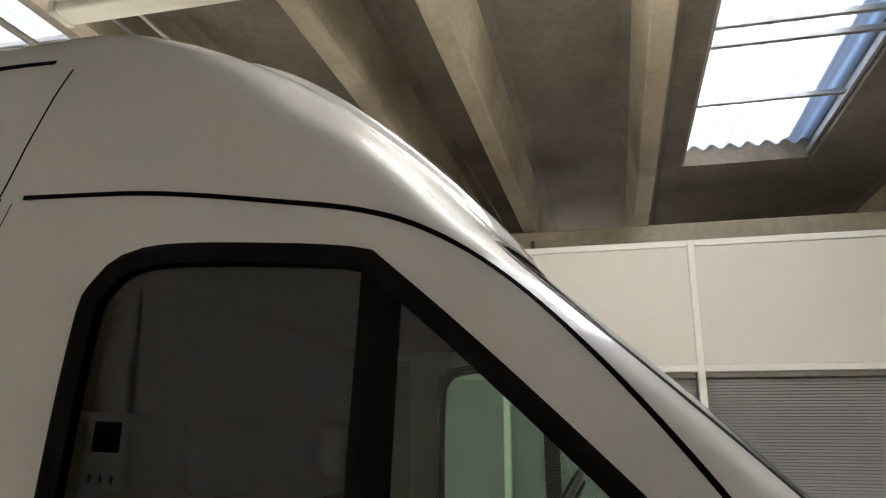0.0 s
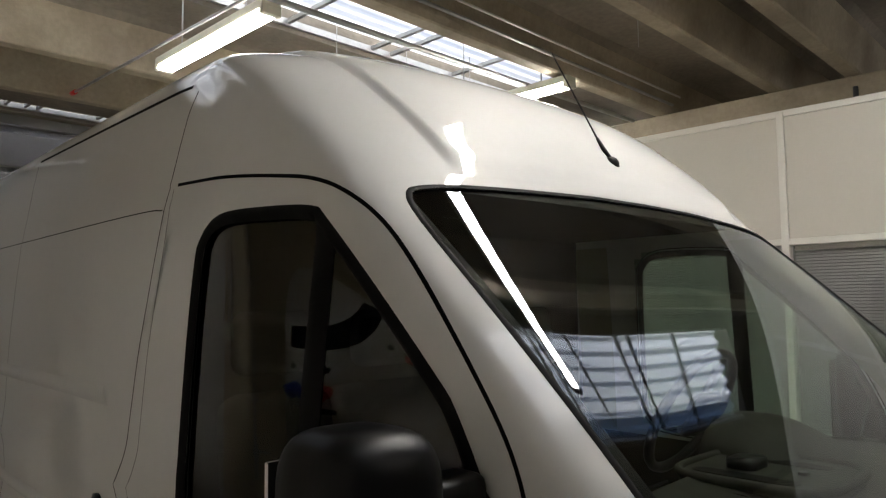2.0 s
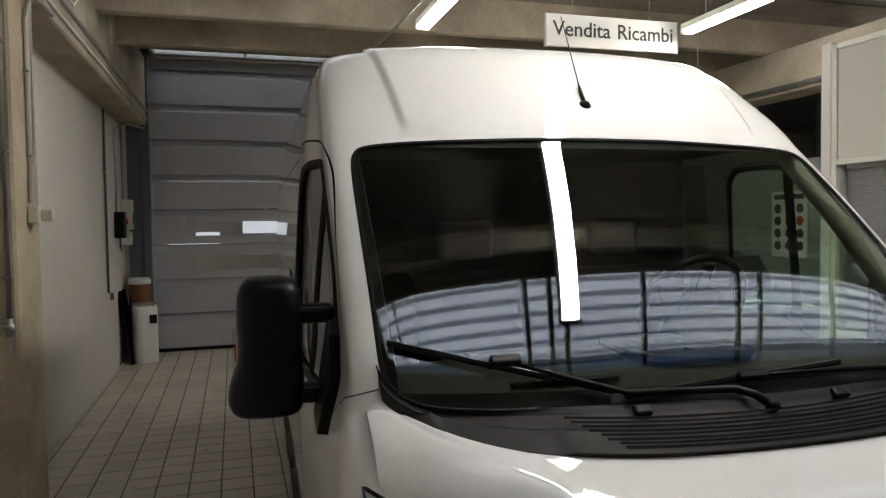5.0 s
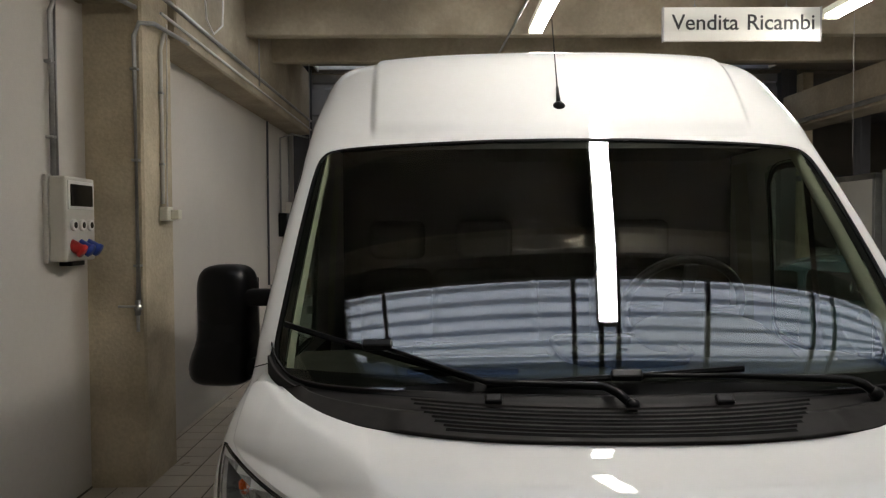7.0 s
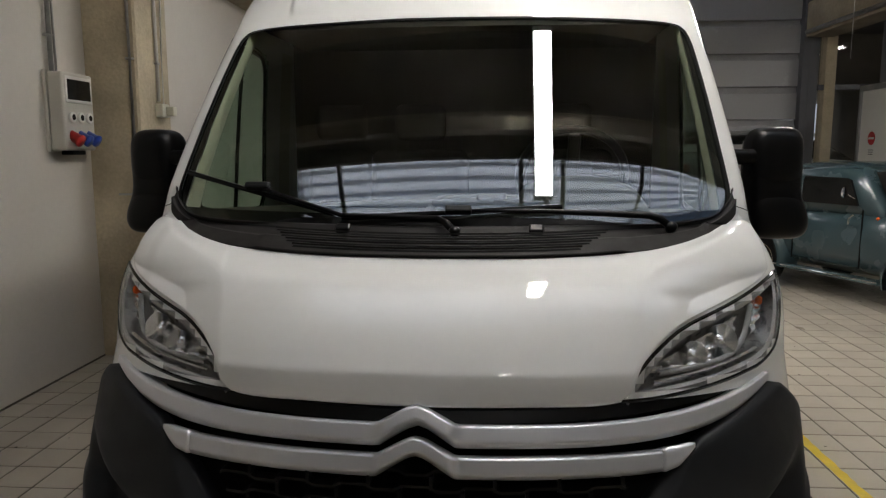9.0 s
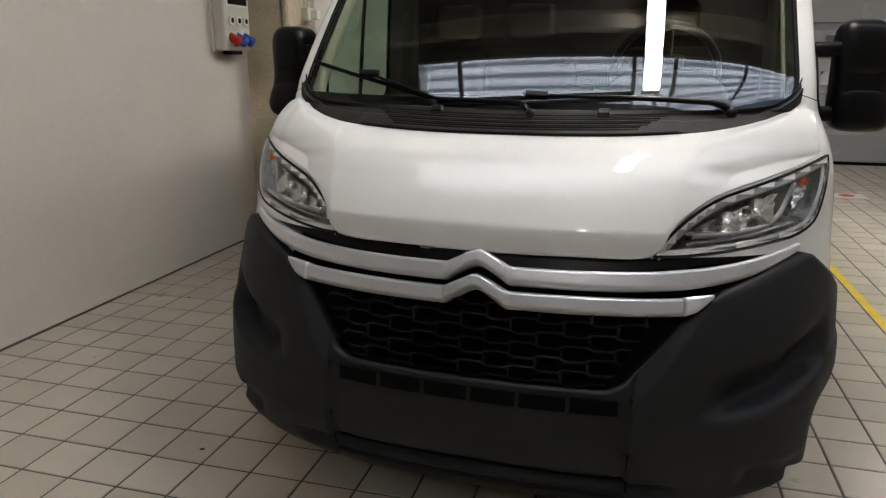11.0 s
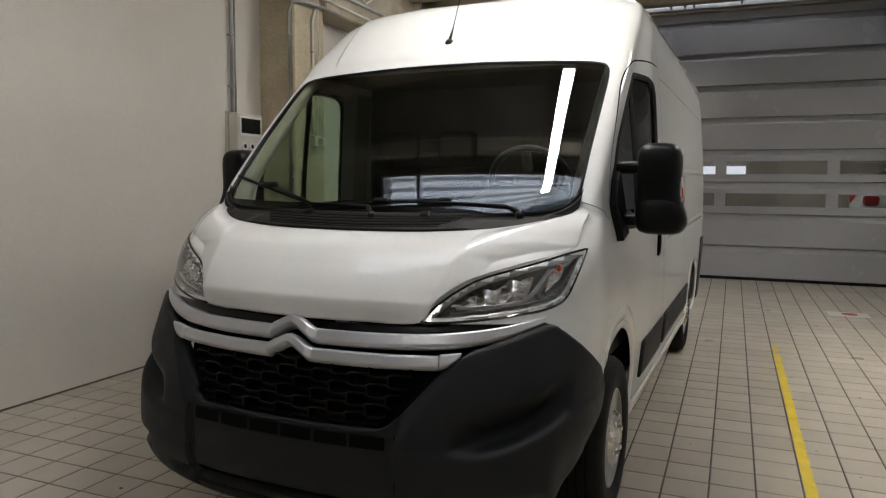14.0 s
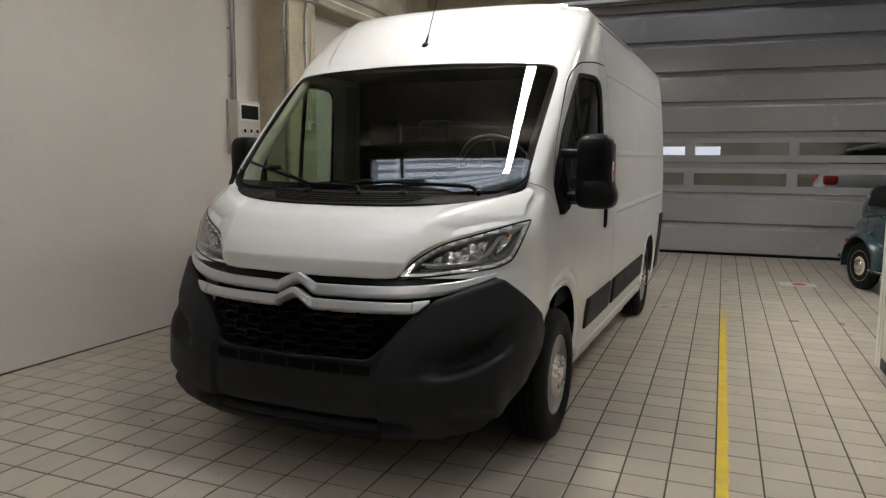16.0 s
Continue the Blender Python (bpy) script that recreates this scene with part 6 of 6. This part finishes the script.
for a_, c_ in ((8.46, 8.52), (9.34, 9.40)):
    part("jamb", box(5.6, 5.7, a_, c_, 0, 2.44, 0.004, 1), M_STEEL, wd)
part("head", box(5.6, 5.7, 8.46, 9.40, 2.38, 2.46, 0.004, 1), M_STEEL, wd)
part("handle", box(5.56, 5.62, 8.58, 8.70, 1.03, 1.06, 0.006), M_STEEL, wd)
part("sign_disc", moved(lathe([(0.0, 0.0), (0.095, 0.0), (0.095, 0.003), (0.0, 0.003)], 28, "x"), Matrix.Translation((5.613, 9.0, 1.70))), M_RED, wd, "round red prohibition sign")
part("sign_bar", box(5.608, 5.6125, 8.93, 9.07, 1.685, 1.715), M_SIGNWHITE, wd)
for k in range(3):
    part("sign_text_bar", box(5.6135, 5.6165, 8.94, 9.06, 1.53 - 0.03 * k, 1.54 - 0.03 * k), M_INK, wd)
sw_ = holder("shop_wall", "pale shop wall beyond the parked car", "wall", kind="structure")
part("wall_panel", box(5.7, 5.78, 3.3, 8.46, 0, 2.5, 0.004, 1), M_OFFICE, sw_)
nb = holder("notice_board", "white notice sheet with rows of round safety pictograms", "notice")
part("sheet", box(5.67, 5.685, 6.25, 6.85, 1.25, 2.1, 0.002, 1), M_SIGNWHITE, nb)
part("title_bar", box(5.664, 5.671, 6.3, 6.8, 2.0, 2.06), M_INK, nb)
for r in range(4):
    for c in range(3):
        part("pictogram", moved(lathe([(0.035, 0.0), (0.06, 0.0), (0.06, 0.002), (0.035, 0.002)], 18, "x"), Matrix.Translation((5.667, 6.36 + 0.19 * c, 1.88 - 0.16 * r))), M_RED if (r == 1 and c == 0) else M_INK, nb)


# ---- small vintage car ----
def superring(w, z0, z1, n=28, e=2.6):
    out = []
    c, h = (z0 + z1) / 2, (z1 - z0) / 2
    for k in range(n):
        a = 2 * math.pi * k / n
        ca, sa = math.cos(a), math.sin(a)
        out.append((w * math.copysign(abs(ca) ** (2 / e), ca), c + h * math.copysign(abs(sa) ** (2 / e), sa)))
    return out


def loft(stations, n=28, e=2.6, steps=4):
    """Sections of half-width, low and high along x, smoothly joined."""
    xs_ = [s[0] for s in stations]
    fw, f0, f1 = (mono(xs_, [s[i] for s in stations]) for i in (1, 2, 3))
    b = bmesh.new()
    rings = []
    m = (len(stations) - 1) * steps
    for k in range(m + 1):
        x = xs_[0] + (xs_[-1] - xs_[0]) * k / m
        rings.append([b.verts.new((x, y, z)) for y, z in superring(fw(x), f0(x), f1(x), n, e)])
    for u, w in zip(rings, rings[1:]):
        for k in range(n):
            b.faces.new((u[k], u[(k + 1) % n], w[(k + 1) % n], w[k]))
    b.faces.new(rings[0])
    b.faces.new(rings[-1][::-1])
    bmesh.ops.recalc_face_normals(b, faces=b.faces[:])
    return b


CAR = holder("vintage_car", "small teal vintage two-door car with cream wheels", "car", pose(3.93, 7.08, 0, 0, 0, -68.3))
part("body", loft([(-0.66, 0.12, 0.42, 0.55), (-0.55, 0.36, 0.32, 0.80), (-0.3, 0.50, 0.27, 0.93), (0.2, 0.575, 0.25, 0.97), (0.9, 0.59, 0.25, 0.97), (1.4, 0.56, 0.25, 0.97), (1.75, 0.40, 0.3, 0.98), (2.15, 0.31, 0.36, 0.95), (2.42, 0.24, 0.38, 0.84), (2.48, 0.14, 0.42, 0.74)], 32, 3.2, 5), M_TEAL, CAR, "teal painted body", True)
part("roof", loft([(-0.52, 0.20, 0.72, 0.86), (-0.36, 0.42, 0.74, 1.06), (-0.08, 0.50, 0.8, 1.29), (0.35, 0.53, 0.8, 1.41), (0.8, 0.53, 0.8, 1.425), (1.1, 0.51, 0.8, 1.38), (1.2, 0.5, 0.8, 1.30), (1.42, 0.47, 0.8, 0.98)], 32, 3.6, 5), M_TEAL, CAR, "teal painted roof", True)
for s in (1, -1):
    for x0, x1, z0, z1, sl in ((0.48, 1.08, 0.985, 1.26, 0.10), (-0.02, 0.38, 1.0, 1.24, -0.10)):
        w = bmesh.new()
        pts = [(x0, z0), (x1 + (0.12 if sl > 0 else 0), z0), (x1 - (0 if sl > 0 else 0.02), z1 - 0.02), (x1 - 0.06, z1), (x0 + (0.02 if sl > 0 else 0.12), z1), (x0 + (0 if sl > 0 else 0.04), z1 - 0.05)]
        w.faces.new([w.verts.new((x, s * (0.535 if z < 1.1 else 0.515), z)) for x, z in pts])
        fc = bmesh.ops.extrude_face_region(w, geom=w.faces[:])
        bmesh.ops.translate(w, vec=(0, s * 0.022, 0), verts=[q for q in fc["geom"] if isinstance(q, bmesh.types.BMVert)])
        bmesh.ops.recalc_face_normals(w, faces=w.faces[:])
        part("side_window", w, M_GLOSSBLACK, CAR, "dark side glass")
    part("door_gap", box(0.42, 0.428, s * 0.582 - 0.006, s * 0.582 + 0.006, 0.36, 0.95), M_GAP, CAR)
    part("door_gap", box(1.27, 1.278, s * 0.566 - 0.008, s * 0.566 + 0.008, 0.36, 0.95), M_GAP, CAR)
    part("door_handle", tube([(1.14, s * 0.60, 0.80), (1.16, s * 0.615, 0.86), (1.2, s * 0.60, 0.90)], 0.009, 6), M_CHROME, CAR)
    part("running_board", box(0.22, 1.55, min(s * 0.52, s * 0.64), max(s * 0.52, s * 0.64), 0.235, 0.285, 0.018, 3), M_TEAL, CAR)
    part("board_trim", tube([(0.22, s * 0.645, 0.27), (1.55, s * 0.645, 0.27)], 0.007, 6), M_CHROME, CAR)
    for xc, nm in ((0.0, "rear_fender"), (2.0, "front_fender")):
        fb = bmesh.new()
        rows_ = []
        for k in range(21):
            a = math.radians(-8 + (205 if nm == "front_fender" else 196) * k / 20)
            rr = 0.355 + (0.05 * max(0, math.sin(a)))
            flare = (0.09 if nm == "front_fender" and k > 14 else 0)
            cx, cz = xc - (rr + flare) * math.cos(a) * -1, 0.29 + rr * math.sin(a) * (1.0 if k < 20 else 0.9)
            row_ = []
            for j in range(9):
                t_ = j / 8
                y_ = 0.42 + 0.245 * math.sin(t_ * math.pi / 2)
                sh = 1 - 0.16 * t_**3
                row_.append(fb.verts.new((xc + (cx - xc) * sh, s * y_, 0.29 + (cz - 0.29) * sh)))
            rows_.append(row_)
        for u_, w_ in zip(rows_, rows_[1:]):
            for j in range(8):
                fb.faces.new((u_[j], u_[j + 1], w_[j + 1], w_[j]))
        bmesh.ops.recalc_face_normals(fb, faces=fb.faces[:])
        part(nm, fb, M_TEAL, CAR, "rounded teal fender", True)
    for xc in (0.0, 2.0):
        w = new("wheel")
        w.parent = CAR
        w.matrix_basis = pose(xc, s * 0.56, 0.285) @ Matrix.Diagonal((1, s, 1, 1))
        part("tyre", lathe([(0.19, -0.05), (0.23, -0.06), (0.275, -0.045), (0.285, 0.0), (0.275, 0.045), (0.23, 0.06), (0.19, 0.055)], 36, "y"), M_RUBBER, w, smooth=True)
        part("disc", lathe([(0.192, 0.052), (0.18, 0.056), (0.16, 0.045), (0.09, 0.06), (0.0, 0.062)], 32, "y"), M_BEIGE, w, "cream steel wheel disc", True)
        part("hub_cap", lathe([(0.085, 0.058), (0.075, 0.078), (0.04, 0.09), (0.0, 0.092)], 24, "y"), M_CHROME, w, smooth=True)
    part("headlamp", moved(lathe([(0.02, -0.14), (0.07, -0.08), (0.095, 0.0), (0.095, 0.02), (0.0, 0.035)], 24, "x"), Matrix.Translation((2.06, s * 0.40, 0.76))), M_TEAL, CAR, smooth=True)
    part("tail_lamp", moved(lathe([(0.0, -0.03), (0.03, -0.025), (0.035, 0.0), (0.0, 0.01)], 14, "x"), Matrix.Translation((-0.28, s * 0.60, 0.56))), M_REDLAMP, CAR)
    part("turn_lamp", moved(lathe([(0.0, -0.02), (0.02, 0.0), (0.0, 0.02)], 10, "z"), Matrix.Translation((1.45, s * 0.57, 0.88))), M_AMBER, CAR)
mr = part("rear_mirror", moved(lathe([(0.0, -0.012), (0.05, -0.008), (0.055, 0.004), (0.0, 0.008)], 20, "x"), Matrix.Translation((1.12, -0.66, 1.12)) @ pose(0, 0, 0, 0, 0, 20)), M_CHROME, CAR, smooth=True)
part("mirror_arm", tube([(1.16, -0.54, 1.05), (1.13, -0.62, 1.10)], 0.006, 6), M_CHROME, CAR)
ws_ = bmesh.new()
ws_.faces.new([ws_.verts.new(p_) for p_ in ((1.405, -0.42, 1.0), (1.405, 0.42, 1.0), (1.235, 0.42, 1.31), (1.235, -0.42, 1.31))])
bmesh.ops.translate(ws_, vec=(0.03, 0, 0.015), verts=ws_.verts[:])
part("windscreen", ws_, M_GLOSSBLACK, CAR, "dark windscreen")
part("front_bumper", tube([(2.28, -0.55, 0.36), (2.5, -0.35, 0.36), (2.54, 0.0, 0.36), (2.5, 0.35, 0.36), (2.28, 0.55, 0.36)], 0.026, 8), M_CHROME, CAR, smooth=True)
part("rear_bumper", tube([(-0.45, -0.6, 0.36), (-0.66, -0.4, 0.36), (-0.7, 0.0, 0.36), (-0.66, 0.4, 0.36), (-0.45, 0.6, 0.36)], 0.026, 8), M_GREYSTEEL, CAR, smooth=True)

# white car and bright openings beyond the sectional door
pc = holder("parked_car", "white estate car with red tail lamps parked beyond the door", "car", pose(0.14, 0, 0))
part("body", moved(loft([(-0.1, 0.5, 0.5, 0.9), (0.0, 0.8, 0.35, 1.2), (0.6, 0.88, 0.3, 1.22), (2.6, 0.88, 0.3, 1.15), (3.6, 0.84, 0.3, 1.02), (4.3, 0.7, 0.35, 0.85)], 28, 4.5, 4), Matrix.Translation((3.3, 11.6, 0.25))), M_WHITE, pc, "", True)
part("roof", moved(loft([(0.05, 0.55, 1.0, 1.25), (0.35, 0.68, 1.0, 1.5), (1.4, 0.7, 1.0, 1.58), (2.3, 0.66, 1.0, 1.5), (3.1, 0.6, 1.0, 1.08)], 28, 4.5, 4), Matrix.Translation((3.3, 11.6, 0.22))), M_GLOSSBLACK, pc, "", True)
for y in (10.95, 12.25):
    part("roof_rail", tube([(3.75, y, 1.74), (4.1, y, 1.83), (5.2, y, 1.84), (5.7, y, 1.76)], 0.03, 8), M_WHITE, pc, smooth=True)
for y in (10.86, 12.34):
    part("tail_lamp", box(3.24, 3.47, y - 0.1, y + 0.1, 1.14, 1.3, 0.05, 3), M_REDLAMP, pc, smooth=True)
for xw in (4.0, 6.7):
    for y in (10.85, 12.35):
        part("wheel", moved(lathe([(0.0, -0.1), (0.31, -0.1), (0.33, -0.07), (0.33, 0.07), (0.31, 0.1), (0.2, 0.1), (0.18, 0.07), (0.0, 0.08)], 28, "y"), Matrix.Translation((xw, y, 0.33))), M_RUBBER, pc, smooth=True)
M_FARGLOW = glow("daylight beyond", (0.76, 0.84, 1.0), 0.28)
for x0, x1, z0, z1 in ((-1.0, 1.7, 1.56, 1.9), (-3.6, -2.9, 1.4, 1.8), (-2.6, -1.5, 1.3, 1.6), (7.0, 8.2, 1.2, 2.6)):
    tagged(link_mesh("far_window", box(x0, x1, 15.9, 15.94, z0, z1), M_FARGLOW), "bright daylit window far beyond the door", "window", kind="structure")

# ---- floor tiles ----
TP, TX0, TY0 = 0.21, 1.835, -0.235


def tile_verts(w):
    h = w / 2
    return [(-h, -h, -0.005), (h, -h, -0.005), (h, h, -0.005), (-h, h, -0.005),
            (-h + 0.0015, -h + 0.0015, -0.001), (h - 0.0015, -h + 0.0015, -0.001), (h - 0.0015, h - 0.0015, -0.001), (-h + 0.0015, h - 0.0015, -0.001),
            (-h + 0.004, -h + 0.004, 0), (h - 0.004, -h + 0.004, 0), (h - 0.004, h - 0.004, 0), (-h + 0.004, h - 0.004, 0)]


TILE_FACES = [(8, 9, 10, 11)] + [(a, (a + 1) % 4, 4 + (a + 1) % 4, 4 + a) for a in range(4)] + [(4 + a, 4 + (a + 1) % 4, 8 + (a + 1) % 4, 8 + a) for a in range(4)]
tile_me = bpy.data.meshes.new("tile")
tile_me.from_pydata(tile_verts(TP - 0.0078), [], TILE_FACES)
tile_me.materials.append(M_TILE)
NEAR = ((-2.62, -0.3, -1.12, 1.6), (1.2, 2.9, 0.35, 4.3))
rest_v, rest_f = [], []
rng = random.Random(4)
kx0, kx1 = math.ceil((-2.9 - TX0) / TP), math.floor((7.5 - TX0) / TP)
ky0, ky1 = math.ceil((-6.0 - TY0) / TP), math.floor((9.75 - TY0) / TP)
for i in range(kx0, kx1):
    for j in range(ky0, ky1):
        cx, cy = TX0 + (i + 0.5) * TP, TY0 + (j + 0.5) * TP
        dz, tilt = rng.uniform(-0.0006, 0.0004), (rng.uniform(-0.12, 0.12), rng.uniform(-0.12, 0.12))
        if any(a < cx < c and d < cy < e for a, c, d, e in NEAR):
            t = new("tile", tile_me)
            t.parent = floor
            t.matrix_basis = pose(cx, cy, dz, tilt[0], tilt[1], 90 * rng.randrange(4))
        else:
            n = len(rest_v)
            sx, sy = radians(tilt[1]), radians(tilt[0])
            rest_v += [(cx + x, cy + y, z + dz - sx * x + sy * y) for x, y, z in tile_verts(TP - 0.0078)]
            rest_f += [tuple(n + q for q in f) for f in TILE_FACES]
me = bpy.data.meshes.new("tile_field")
me.from_pydata(rest_v, [], rest_f)
me.materials.append(M_TILE_I)
tf = new("tile_field", me)
tf.parent = floor
tagged(tf, kind="stuff")

# painted yellow line, worn at its far end
yl = holder("yellow_line", "worn yellow painted guide line on the floor tiles", "floor marking")
xs0, xs1 = 1.839, 1.896
yb = bmesh.new()
edge = []
for k in range(185):
    y = -4.0 + k * 0.04
    edge.append((yb.verts.new((xs0 + rng.uniform(0, 0.004), y, 0.0014)), yb.verts.new((xs1 + rng.uniform(-0.006, 0.004), y, 0.0014))))
for p, q in zip(edge, edge[1:]):
    yb.faces.new((p[0], p[1], q[1], q[0]))
part("stripe", yb, M_YELLOW, yl)
yb = bmesh.new()
for k in range(260):
    y = 3.37 + 1.5 * rng.random() ** 1.5
    x, r = xs0 + rng.uniform(0.004, 0.052), rng.uniform(0.006, 0.022)
    yb.faces.new([yb.verts.new((min(max(x + r * (0.6 + 0.5 * rng.random()) * math.cos(q), xs0), xs1), y + 1.6 * r * (0.6 + 0.5 * rng.random()) * math.sin(q), 0.0014 + k * 1e-6)) for q in np.linspace(0, 6.283, 7, endpoint=False)])
tagged(part("worn_paint", yb, M_YELLOW, yl), kind="stuff")

# dirt trodden onto the tiles
db = bmesh.new()
for k in range(150):
    x, y, r = rng.uniform(-2.6, 2.6), rng.uniform(-2.2, 6.0), rng.uniform(0.003, 0.011)
    n = rng.choice((5, 6, 7))
    a0 = rng.uniform(0, 6.28)
    ring = [db.verts.new((x + r * rng.uniform(0.5, 1.3) * math.cos(a0 + 6.2832 * q / n), y + r * rng.uniform(0.4, 1.1) * math.sin(a0 + 6.2832 * q / n), 0.0008)) for q in range(n)]
    top = db.verts.new((x, y, 0.0025))
    for q in range(n):
        db.faces.new((ring[q], ring[(q + 1) % n], top))
M_DIRT = material("floor dirt", (0.07, 0.055, 0.04), 0.9, var=0.3, scale=20)
tagged(link_mesh("floor_dirt", db, M_DIRT), "small dark crumbs of dirt on the tiles", "dirt", kind="stuff")
